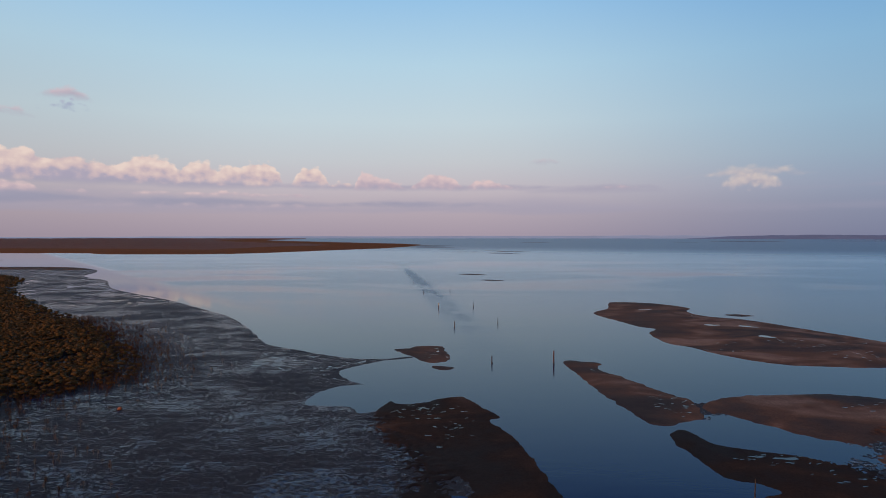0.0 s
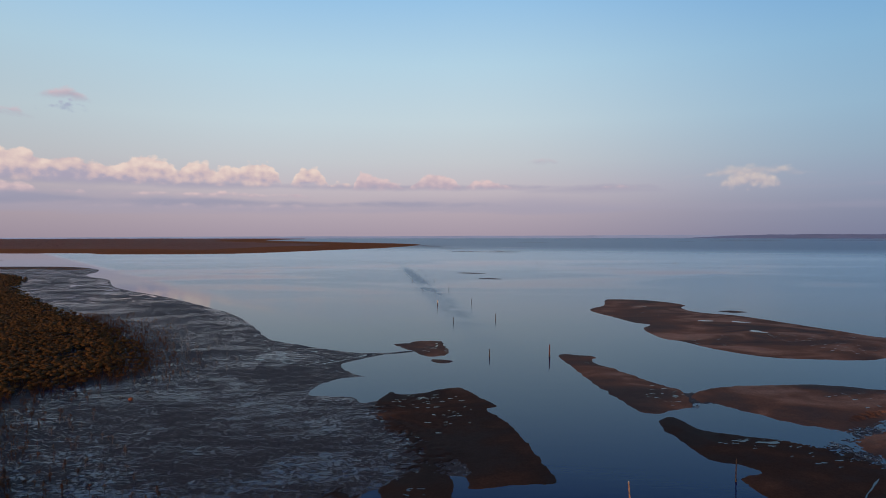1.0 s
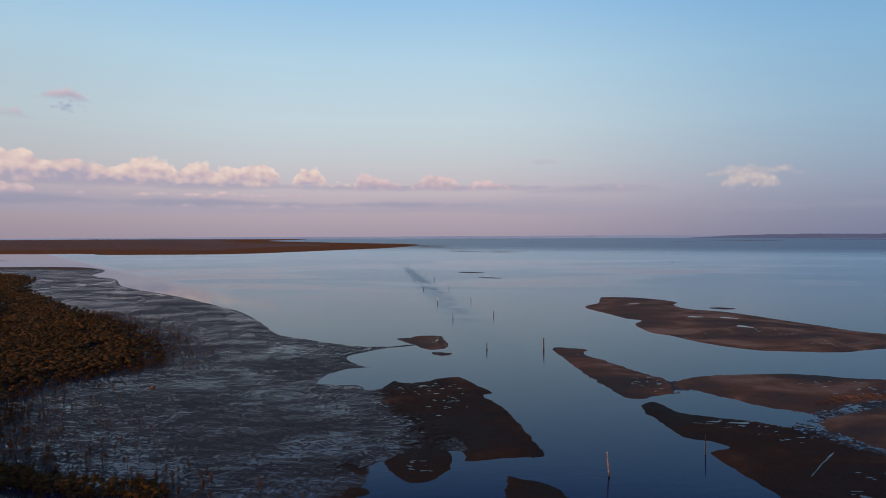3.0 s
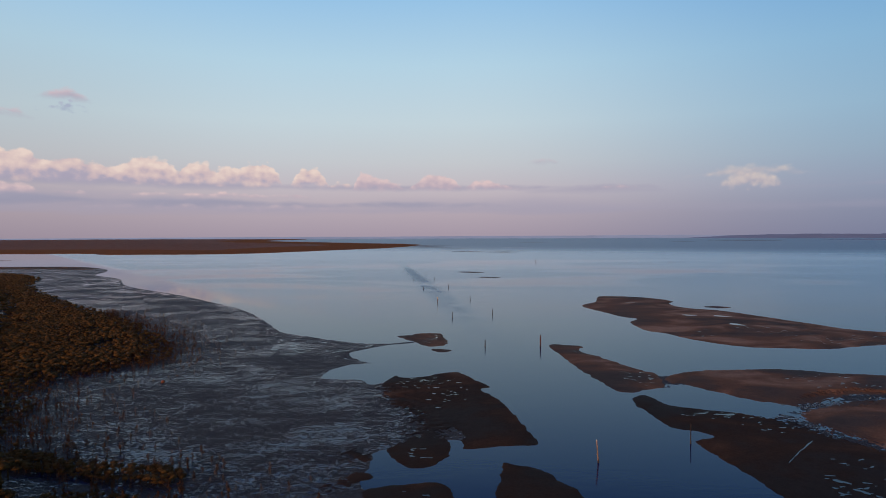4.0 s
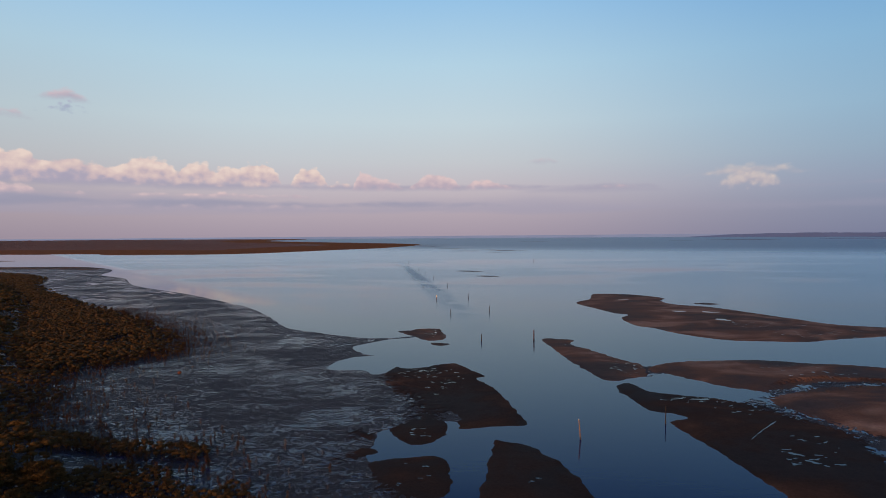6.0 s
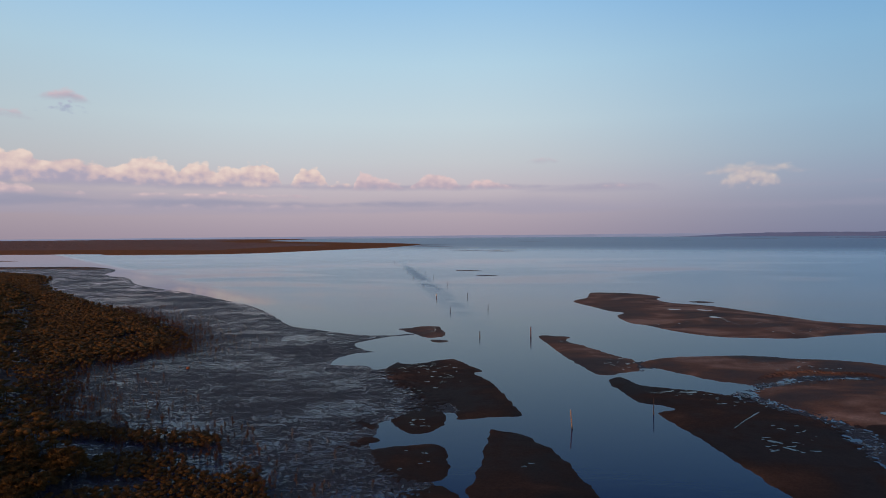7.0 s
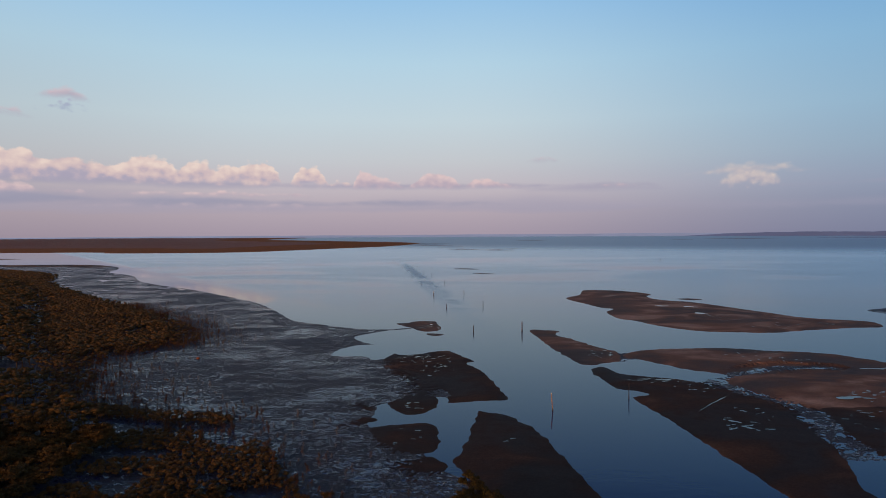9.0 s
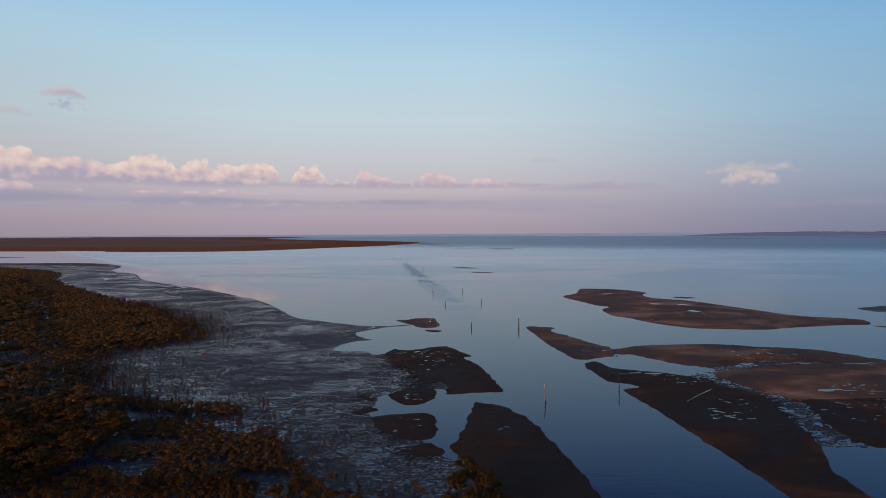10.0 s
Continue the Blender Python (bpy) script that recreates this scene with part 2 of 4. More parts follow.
def puddle_paint(s, p):
    return {"Base Color": s.ramp(s.noise(p, 0.6, 3.0), [(0.3, (0.020, 0.018, 0.020)), (0.7, (0.040, 0.034, 0.034))]), "Normal": bumped(s, s.noise(p, 2.0, 3.0), 0.05, 0.05)}


PUDDLE = material("puddle_water", puddle_paint, IOR=1.33, Roughness=0.06)


def sand_paint(s, p, dry=0.0, tone=1.0):
    big = s.noise(s.scaled(p, 0.05, 0.07, 0.0), 1.0, 3.0, 0.5, 0.8)
    mid = s.noise(s.scaled(p, 0.30, 0.34, 0.3), 1.0, 5.0, 0.62)
    fine = s.noise(p, 2.6, 6.0, 0.78)
    col = s.ramp(s.add(big, dry), [(0.36, (0.080, 0.050, 0.042)), (0.50, (0.140, 0.087, 0.069)), (0.60, (0.260, 0.145, 0.102)), (0.74, (0.480, 0.320, 0.250))])
    col = s.mix(0.6, col, s.ramp(mid, [(0.30, 0.40), (0.52, 0.72), (0.75, 1.0)]), "MULTIPLY")
    col = s.mix(0.7, col, s.ramp(fine, [(0.32, 0.45), (0.52, 0.85), (0.70, 1.2)]), "MULTIPLY")
    col = s.mix(1.0, col, (tone, tone, tone), "MULTIPLY")
    rough = s.step(s.add(big, s.mul(s.sub(mid, 0.5), 0.5)), 0.38, 0.62, 0.62, 0.92)
    waves = s.noise(s.scaled(p, 1.6, 3.2, 1.0), 1.0, 4.0, 0.65)
    return {"Base Color": col, "Roughness": rough, "Normal": bumped(s, s.add(s.mul(waves, 0.5), s.mul(mid, 0.9)), 0.5, 0.06)}


SAND = material("damp_sand", lambda s, p: sand_paint(s, p, 0.04), Specular_IOR_Level=0.05)
# wet sand whose tone also holds the dimmer light of the near ground
SAND_WET_DIM = material("wet_sand_dim", lambda s, p: sand_paint(s, p, -0.04, 0.47), Specular_IOR_Level=0.04)
SAND_DRY = material("drying_sand", lambda s, p: sand_paint(s, p, 0.09), Specular_IOR_Level=0.03)


def mud_paint(s, p):
    big = s.noise(s.scaled(p, 0.04, 0.055, 0.0), 1.0, 6.0, 0.72, 0.4)
    ridge = s.noise(s.scaled(p, 1.5, 1.9, 0.0), 1.0, 5.0, 0.75, 0.0)
    rill = s.noise(s.scaled(p, 0.30, 0.70, 0.0), 1.0, 6.0, 0.74, 0.5)
    fine = s.noise(s.scaled(p, 5.0, 4.5, 1.0), 1.0, 4.0, 0.75)
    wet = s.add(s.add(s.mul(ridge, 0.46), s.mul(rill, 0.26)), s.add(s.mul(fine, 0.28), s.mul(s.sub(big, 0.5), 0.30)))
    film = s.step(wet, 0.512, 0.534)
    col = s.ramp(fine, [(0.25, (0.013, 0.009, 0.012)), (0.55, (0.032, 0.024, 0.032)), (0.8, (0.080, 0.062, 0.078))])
    # blue sky sheen is put into the wet film's base colour
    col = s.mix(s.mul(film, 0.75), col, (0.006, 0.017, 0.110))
    rough = s.add(s.mul(s.sub(1.0, film), 0.55), 0.15)
    relief = s.mul(s.add(s.add(s.mul(ridge, 0.9), s.mul(rill, 0.8)), s.mul(fine, 0.35)), s.sub(1.0, s.mul(film, 0.85)))
    return {"Base Color": col, "Roughness": rough, "Normal": bumped(s, relief, 1.0, 0.11)}


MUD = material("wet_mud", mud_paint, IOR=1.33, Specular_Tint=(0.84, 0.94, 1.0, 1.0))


def leaf_material(name, low, mid, high):
    def paint(s, p):
        tone = s.noise(s.scaled(p, 0.05, 0.05, 0.0), 1.0, 3.0)
        spot = s.noise(p, 5.0, 4.0, 0.7)
        each = s.node("ShaderNodeNewGeometry").outputs["Random Per Island"]
        fac = s.add(s.add(s.mul(tone, 0.35), s.mul(spot, 0.55)), s.mul(each, 0.20))
        return {"Base Color": s.ramp(fac, [(0.30, low), (0.55, mid), (0.80, high)]), "Normal": bumped(s, spot, 1.0, 0.22)}
    return material(name, paint, Roughness=0.7, Specular_IOR_Level=0.06)


LEAF_YOUNG = leaf_material("young_mangrove_leaf", (0.028, 0.017, 0.009), (0.098, 0.055, 0.020), (0.185, 0.100, 0.034))
LEAF_OLD = leaf_material("old_mangrove_leaf", (0.020, 0.014, 0.007), (0.078, 0.046, 0.016), (0.160, 0.090, 0.030))
LEAF_TREE = leaf_material("dense_mangrove_leaf", (0.016, 0.016, 0.008), (0.058, 0.046, 0.016), (0.150, 0.096, 0.032))
LEAF_RUST = leaf_material("rusty_sapling_leaf", (0.040, 0.020, 0.012), (0.080, 0.036, 0.016), (0.140, 0.062, 0.022))
LEAF_FAR = leaf_material("far_scrub", (0.160, 0.070, 0.047), (0.240, 0.100, 0.064), (0.330, 0.142, 0.084))


def plain(name, col, rough, size=3.0, deep=0.5, **fixed):
    def paint(s, p):
        n = s.noise(p, size, 5.0, 0.65)
        return {"Base Color": s.mix(1.0, col, s.ramp(n, [(0.3, 1.0 - deep), (0.7, 1.0)]), "MULTIPLY"), "Normal": bumped(s, n, 0.4, 0.02)}
    return material(name, paint, Roughness=rough, **fixed)


BARK = plain("bark", (0.075, 0.058, 0.050), 0.85, 6.0)
PILE = plain("weathered_pile", (0.060, 0.045, 0.040), 0.8, 5.0)
PILE_RED = plain("red_painted_pile", (0.120, 0.036, 0.032), 0.7, 4.0)
PILE_PALE = plain("sunbleached_pile", (0.480, 0.300, 0.220), 0.75, 4.0)
PAINT_WHITE = plain("white_paint", (0.800, 0.780, 0.740), 0.5, 3.0, 0.2)
PAINT_ORANGE = plain("orange_plastic", (0.320, 0.085, 0.026), 0.45, 3.0, 0.3)
GRASS_FAR = plain("marsh_grass", (0.340, 0.155, 0.082), 0.95, 0.05, 0.35, Specular_IOR_Level=0.0)


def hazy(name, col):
    """Far coast seen through kilometres of air: the haze is put in as emission."""
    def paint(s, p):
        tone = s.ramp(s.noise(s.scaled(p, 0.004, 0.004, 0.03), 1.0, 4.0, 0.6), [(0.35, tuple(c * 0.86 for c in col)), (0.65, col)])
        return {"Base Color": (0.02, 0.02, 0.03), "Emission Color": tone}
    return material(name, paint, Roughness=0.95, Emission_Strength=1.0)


HILL = hazy("distant_coast_haze", (0.082, 0.094, 0.168))
HAZE_STRIP = hazy("horizon_haze_strip", (0.215, 0.235, 0.345))
BED = plain("sea_bed", (0.090, 0.070, 0.060), 0.9, 0.3)
FOAM = plain("foam", (0.750, 0.740, 0.740), 0.7, 0.2, 0.3)


# ---- shape helpers ----
def hashed(i, j, seed):
    h = np.sin(i * 127.1 + j * 311.7 + seed * 74.7) * 43758.5453
    return h - np.floor(h)


def value_noise(x, y, seed=0.0):
    i, j = np.floor(x), np.floor(y)
    u, v = x - i, y - j
    u, v = u * u * (3 - 2 * u), v * v * (3 - 2 * v)
    a, b = hashed(i, j, seed), hashed(i + 1, j, seed)
    c, d = hashed(i, j + 1, seed), hashed(i + 1, j + 1, seed)
    return (a * (1 - u) + b * u) * (1 - v) + (c * (1 - u) + d * u) * v


def fbm(x, y, octaves=4, seed=0.0, gain=0.55):
    total, amp, norm = 0.0, 1.0, 0.0
    for k in range(octaves):
        total, norm = total + amp * value_noise(x * 2 ** k, y * 2 ** k, seed + k * 9.3), norm + amp
        amp *= gain
    return total / norm - 0.5


def rounded(outline, steps=6):
    """A closed Catmull-Rom curve through the corners."""
    p = np.array(outline, float)
    a, b, c, d = np.roll(p, 1, 0), p, np.roll(p, -1, 0), np.roll(p, -2, 0)
    out = []
    for t in np.arange(steps) / steps:
        out.append(0.5 * (2 * b + (c - a) * t + (2 * a - 5 * b + 4 * c - d) * t * t + (3 * b - a - 3 * c + d) * t ** 3))
    return np.stack(out, 1).reshape(-1, 2)


def inside_by(x, y, poly):
    """Signed distance to a closed outline, positive inside."""
    best, odd = np.full(x.shape, 1e9), np.zeros(x.shape, bool)
    for (ax, ay), (bx, by) in zip(poly, np.roll(poly, -1, 0)):
        ex, ey = bx - ax, by - ay
        t = np.clip(((x - ax) * ex + (y - ay) * ey) / (ex * ex + ey * ey + 1e-9), 0, 1)
        best = np.minimum(best, np.hypot(x - ax - t * ex, y - ay - t * ey))
        if ay != by:
            odd ^= ((ay > y) != (by > y)) & (x < ex * (y - ay) / (by - ay) + ax)
    return np.where(odd, best, -best)


def to_segment(x, y, ax, ay, bx, by):
    ex, ey = bx - ax, by - ay
    t = np.clip(((x - ax) * ex + (y - ay) * ey) / (ex * ex + ey * ey + 1e-9), 0, 1)
    return np.hypot(x - ax - t * ex, y - ay - t * ey)


def sheet(name, x, y, z, keep, mat, smooth=True):
    """A mesh from a grid of heights; keep marks the corners whose faces stay."""
    rows, cols = x.shape
    index = np.arange(rows * cols).reshape(rows, cols)
    quads = np.stack([index[:-1, :-1], index[:-1, 1:], index[1:, 1:], index[1:, :-1]], -1).reshape(-1, 4)
    quads = quads[keep.reshape(-1)[quads].any(1)]
    used, quads = np.unique(quads, return_inverse=True)
    quads = quads.reshape(-1, 4)
    points = np.stack([x, y, z], -1).reshape(-1, 3)[used]
    mesh = bpy.data.meshes.new(name)
    mesh.from_pydata(points.tolist(), [], quads.tolist())
    mesh.polygons.foreach_set("use_smooth", np.full(len(quads), smooth))
    mesh.materials.append(mat)
    mesh.update()
    return new(name, mesh)


def part(name, bm, mat, parent=None, label="", smooth=True):
    mesh = bpy.data.meshes.new(name)
    bm.to_mesh(mesh)
    bm.free()
    mesh.materials.append(mat)
    if smooth:
        mesh.polygons.foreach_set("use_smooth", np.full(len(mesh.polygons), True))
    ob = new(name, mesh)
    if parent is not None:
        ob.parent = parent
    if label:
        tagged(ob, label)
    return ob


def stick(bm, a, b, ra, rb, sides=6):
    a, b = Vector(a), Vector(b)
    turn = (b - a).to_track_quat("Z", "Y").to_matrix()
    rings = []
    for c, r in ((a, ra), (b, rb)):
        rings.append([bm.verts.new(c + turn @ Vector((r * math.cos(k * math.tau / sides), r * math.sin(k * math.tau / sides), 0))) for k in range(sides)])
    for k in range(sides):
        bm.faces.new((rings[0][k], rings[0][(k + 1) % sides], rings[1][(k + 1) % sides], rings[1][k]))
    bm.faces.new(rings[1])
    bm.faces.new(rings[0][::-1])


# ---- ground and water ----
def plane(name, half, z, mat, label, category):
    bm = bmesh.new()
    for x, y in ((-half, -half), (half, -half), (half, half), (-half, half)):
        bm.verts.new((x, y, z))
    bm.faces.new(bm.verts)
    return tagged(part(name, bm, mat, smooth=False), label, category, kind="structure")


plane("ground", 6000, -2.0, BED, "submerged sandy bed of the bay", "ground")
plane("water", 6000, 0.0, WATER, "calm blue-grey tidal water mirroring the dusk sky", "water")


def puddle_shapes():
    shapes = []
    for k in range(5):
        bm = bmesh.new()
        n = 16
        ring = []
        for i in range(n):
            a = i * math.tau / n
            r = 1 + 0.35 * math.sin(2 * a + k) + 0.22 * math.sin(3 * a + 2.1 * k) + random.uniform(-0.18, 0.18)
            ring.append(bm.verts.new((r * math.cos(a), r * math.sin(a) * 0.75, 0)))
        bm.faces.new(ring)
        mesh = bpy.data.meshes.new("puddle")
        bm.to_mesh(mesh)
        bm.free()
        mesh.materials.append(PUDDLE)
        shapes.append(mesh)
    return shapes


SHAPES = puddle_shapes()


# the shallow runs between the banks by the channel
CREEKS = [[(54, 81), (58, 74), (62, 66), (60.5, 56), (58.5, 42)], [(58, 84.5), (66, 90.5), (78, 95), (87, 94)]]


def sandbank(name, label, outline, height, slope=6.0, cuts=(), puddles=(), pools=(), grid=0.5, ragged=0.5, mat=SAND, seed=0.0, rough=0.03, category="sandbank"):
    """A low bank: outline in plan, crest height, channels cut below the tide, groups of puddles (x, y, reach, reach, count) and single pools."""
    poly = rounded(outline)
    lo, hi = poly.min(0) - 4, poly.max(0) + 4
    x, y = np.meshgrid(np.arange(lo[0], hi[0], grid), np.arange(lo[1], hi[1], grid))
    plan = inside_by(x, y, poly)
    d = plan + ragged * 2.2 * fbm(x * 0.45, y * 0.45, 4, seed)
    muddy = np.clip(inside_by(x, y, FLAT_POLY) / 4, 0, 1)
    if lo[0] > 20 and hi[0] < 130:
        for line in CREEKS:
            for a, b in zip(line, line[1:]):
                muddy = np.maximum(muddy, 0.6 * np.clip(1.3 - to_segment(x, y, *a, *b) / 4.0, 0, 1))
    speckle = fbm(x * 1.7, y * 1.25, 4, seed + 2, 0.8)
    if muddy.max() > 0:
        d = np.where(muddy > 0, d + muddy * (13.0 * speckle - 1.0), d)
    z = np.where(d > 0, height * (1 - np.exp(-d / slope)) + 0.015, d * 0.10)
    z = np.where((muddy > 0) & (d > 0), z + 0.03 * muddy, z)
    z += np.clip(d / 4, 0, 1) * (0.45 * height * fbm(x * 0.07, y * 0.07, 3, seed + 3) + rough * (2.4 * fbm(x * 1.6, y * 1.2, 3, seed + 5) if mat is MUD else fbm(x * 0.6, y * 0.6, 3, seed + 5)))
    if rough < 0.05:
        z = np.where(d > 0, np.maximum(z, 0.012), z)
    for ax, ay, bx, by, radius, fray in cuts:
        r = to_segment(x, y, ax, ay, bx, by) / radius + fray * (0.8 * fbm(x * 0.35, y * 0.35, 2, seed + 7) + 2.6 * speckle)
        z = np.where(r < 3, np.minimum(z, 0.05 * (r - 1)), z)
    bank = tagged(sheet(name, x, y, np.maximum(z, -0.3), plan > -2.5, mat), label, category, "tidal sandbanks")

    def pool(px, py, size, stretch, turn):
        i, j = int(round((py - lo[1]) / grid)), int(round((px - lo[0]) / grid))
        if 0 <= i < z.shape[0] and 0 <= j < z.shape[1] and d[i, j] > 0.5 and z[i, j] > 0.01:
            k = max(1, int(size / grid))
            top = z[max(0, i - k):i + k + 1, max(0, j - k):j + k + 1].max()
            ob = new("puddle", random.choice(SHAPES))
            ob.parent = bank
            ob.matrix_basis = pose(px, py, top + 0.012, 0, 0, turn) @ Matrix.Diagonal((size * stretch, size, 1, 1))

    for px, py, rx, ry, count in puddles:
        for _ in range(count):
            a, r = random.uniform(0, math.tau), math.sqrt(random.random())
            pool(px + rx * r * math.cos(a), py + ry * r * math.sin(a), random.uniform(0.10, 0.28), random.uniform(1.0, 2.0), random.uniform(-25, 25))
    for px, py, size, stretch, turn in pools:
        pool(px, py, size, stretch, turn)
    return bank


# the tidal mudflat with its ripples and puddles, finer near the camera's line
FLAT = [(-700, 560), (-441, 586), (-359, 588), (-310, 552), (-282, 509), (-264, 459), (-224, 415), (-187, 353), (-131, 294), (-106, 264), (-84, 237),
        (-70, 214), (-60, 194), (-51, 175), (-41, 166), (-32, 159), (-22, 153), (-15, 152), (-24, 139), (-19, 128), (-17, 126.5), (-23.5, 123),
        (-26, 111.5), (-17.5, 109.5), (-15, 105.5), (-9, 108), (0, 108), (4, 95), (4, 80), (3.2, 71.5), (0.5, 71), (-7.5, 67.5), (-9.7, 66), (-10, 60), (-10.5, 56), (-8, 50),
        (-1, 41), (1.5, 36), (3.5, 33), (6, 24), (6, -30), (-60, -70), (-500, -60)]

FLAT_POLY = rounded(FLAT, 3)
# where the mangroves stand
YOUNG = rounded([(-420, 510), (-304, 446), (-240, 350), (-177, 272), (-120, 211), (-77, 156), (-67, 130), (-74, 116), (-80, 103), (-70, 86), (-60, 69), (-58, 58), (-70, 62),
                 (-89, 94), (-126, 146), (-178, 231), (-264, 340), (-384, 440)], 4)
STRIP = rounded([(-58, 66), (-47, 61), (-35, 59.5), (-32, 56), (-36, 54.5), (-47, 57), (-58, 60)], 4)
LOWER = rounded([(-47, 50), (-36, 50.5), (-25, 46), (-19, 36), (-14, 26), (-9, 18), (-8, 5), (-44, 5), (-44, 30), (-46, 42)], 4)
OLD = rounded([(-58, 60.5), (-70, 65), (-88, 95), (-125, 148), (-179, 234), (-265, 342), (-390, 445), (-480, 520), (-760, 540), (-620, 150), (-200, -20), (-46, -10), (-44, 20),
               (-44, 36), (-46, 46), (-51, 54)], 4)


def build_mudflat():
    poly = rounded(FLAT, 5)
    r = 55 * np.exp(np.linspace(0, math.log(16), 760))
    a = np.radians(np.concatenate([np.linspace(-80, -44, 60), np.linspace(-43.9, 12, 620)]))
    rr, aa = np.meshgrid(r, a, indexing="ij")
    x, y = 2 + rr * np.sin(aa), -48 + rr * np.cos(aa)
    d = inside_by(x, y, poly) + 1.2 * fbm(x * 0.4, y * 0.4, 4, 2.0)
    z = np.where(d > 0, 0.035 * (1 - np.exp(-d / 5)) + 0.01, d * 0.06)
    # hollows between the ripples reach down to the standing water, longer and wider towards the tide line
    near = fbm(x * 2.6, y * 1.8, 3, 4.0, 0.8)
    middle = fbm(x * 1.0, y * 0.85, 3, 14.0, 0.8)
    outer = fbm(x * 0.20, y * 0.42, 4, 24.0, 0.8)
    f, g = np.clip((y - 70) / 80, 0, 1), np.clip((y - 160) / 140, 0, 1)
    hollow = near * (1 - f) + middle * f * (1 - g) + outer * g
    stretch = fbm(x * 0.035, y * 0.05, 3, 6.0)
    wood = np.clip(np.maximum(np.maximum(inside_by(x, y, LOWER), inside_by(x, y, OLD)), inside_by(x, y, YOUNG)) / 3, 0, 1)
    z += np.clip(d / 2, 0, 1) * ((0.14 + 0.07 * g) * hollow + 0.05 * stretch - 0.013 + 0.05 * wood + 0.019 * (1 - f) + 0.016 * np.exp(-d.clip(0) / 9))
    z = np.where((d < 1.6) & (d > 0), np.maximum(z, 0.012), z)
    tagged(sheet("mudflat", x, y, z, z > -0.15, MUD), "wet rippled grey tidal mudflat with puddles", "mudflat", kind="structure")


build_mudflat()

sandbank("sandbank", "long brown sandbank with tide pools and pale dry ridges",
         [(57.5, 242.6), (67, 258.5), (71, 273), (76, 283), (91, 279), (101, 262), (96, 249), (97, 235), (108, 223.5), (117, 200), (121.5, 188),
          (127, 174.5), (140, 166.5), (142.5, 161), (138, 152.5), (128, 151), (116, 148), (106, 145), (99, 142.5), (86, 144), (78, 147), (70, 158),
          (66.5, 169), (62.5, 174), (62.2, 183), (63, 193), (68, 202), (64.5, 207), (61, 221)], 0.5, 12.0, (),
         [(112, 156, 15, 8, 70), (104, 170, 16, 11, 45), (132, 160, 9, 4, 18), (75, 170, 9, 9, 22), (82, 235, 12, 18, 10)],
         [(88.5, 208, 1.7, 1.5, 10), (98.8, 205, 1.5, 2.2, -30), (94.2, 183.6, 1.9, 1.5, -40), (80.5, 252, 1.2, 1.6, 0)], 0.6, 0.5, SAND_DRY, 1.0)
sandbank("sandbank", "tiny dark sandbar just awash", [(106, 238), (112, 240), (116, 235), (110, 233)], 0.12, 3.0, seed=2.0)
sandbank("sandbank", "wedge-shaped dark brown sandbank with a pointed tip",
         [(28.2, 149.8), (32.7, 149.6), (36.8, 147.2), (34.3, 141), (37.4, 134), (40.4, 125), (43, 117.3), (45, 114.8), (44.6, 110), (43.2, 103.4),
          (40, 101.2), (35.7, 98.6), (33, 99.5), (31.8, 105.9), (30.4, 115), (29, 130)], 0.3, 6.0, (),
         [(40.8, 110, 4, 8, 26), (34.5, 142, 2, 5, 5)], (), 0.4, 0.6, SAND, 3.0)
sandbank("sandbank", "broad smooth sandbank with pale wind-dried crests",
         [(45, 109), (48, 113), (51, 114.8), (56, 117), (64, 117.8), (74, 118.3), (84, 114), (96, 109.8), (104, 97), (114, 82), (112, 68),
          (92, 63.5), (76, 61.5), (66, 61), (63.6, 62), (61.6, 67), (59.2, 73.5), (57.6, 80), (59.2, 84.5), (62, 87.5), (58.7, 90), (55, 93.2),
          (50.6, 99.7), (47, 105.3), (45.5, 105)], 0.55, 9.0,
         [(60, 86.6, 65, 89, 1.2, 1.2), (65, 89, 70, 92, 1.3, 1.2), (70, 92, 78, 95, 1.5, 1.2), (78, 95, 86, 94, 1.2, 1.1)],
         [(84, 68, 12, 5, 45), (80, 100, 10, 5, 18), (76, 108, 7, 4, 12), (97, 91, 6, 2, 14)],
         [(73.5, 68, 1.2, 1.8, 0), (77, 67.8, 0.35, 4.0, 2), (82, 67.4, 0.22, 6.0, 3), (94, 91.5, 0.5, 5.0, -4)], 0.3, 0.6, SAND, 4.0)
sandbank("sandbank", "dark wet sandbank running along the channel",
         [(33.6, 92), (34.6, 94.8), (37.3, 96.2), (38.8, 90), (43.8, 86.8), (48, 85), (52, 82.3), (55.2, 80), (56, 76), (58, 70.5), (61, 64),
          (59.8, 58), (57.8, 50), (56, 42), (52.5, 34.5), (50, 26), (50, 12), (48, -10), (41, -6), (40.8, 21), (40.2, 32), (39.1, 42), (38.3, 49), (37.3, 59),
          (36.4, 65), (36.3, 70.6), (39.8, 72), (38, 75), (35.4, 76.2), (34.2, 83)], 0.32, 7.0, (),
         [(45, 83, 6, 2.5, 26), (49, 76, 5, 3, 10), (47.5, 53, 3, 4, 16), (54, 60, 4, 8, 8)],
         [(46.3, 83.3, 0.7, 2.0, 10), (42.4, 84, 0.4, 2.0, 0), (50.8, 50.7, 0.3, 2.5, 0), (47.2, 54.6, 0.6, 1.4, -60), (47.8, 51.6, 0.6, 1.2, -50),
          (45.4, 62, 0.10, 12.0, 47), (47.4, 64.2, 0.12, 13.0, 47), (49.4, 66.3, 0.13, 14.0, 47), (51.2, 68.2, 0.15, 11.0, 47)], 0.28, 0.55, SAND_WET_DIM, 5.0)
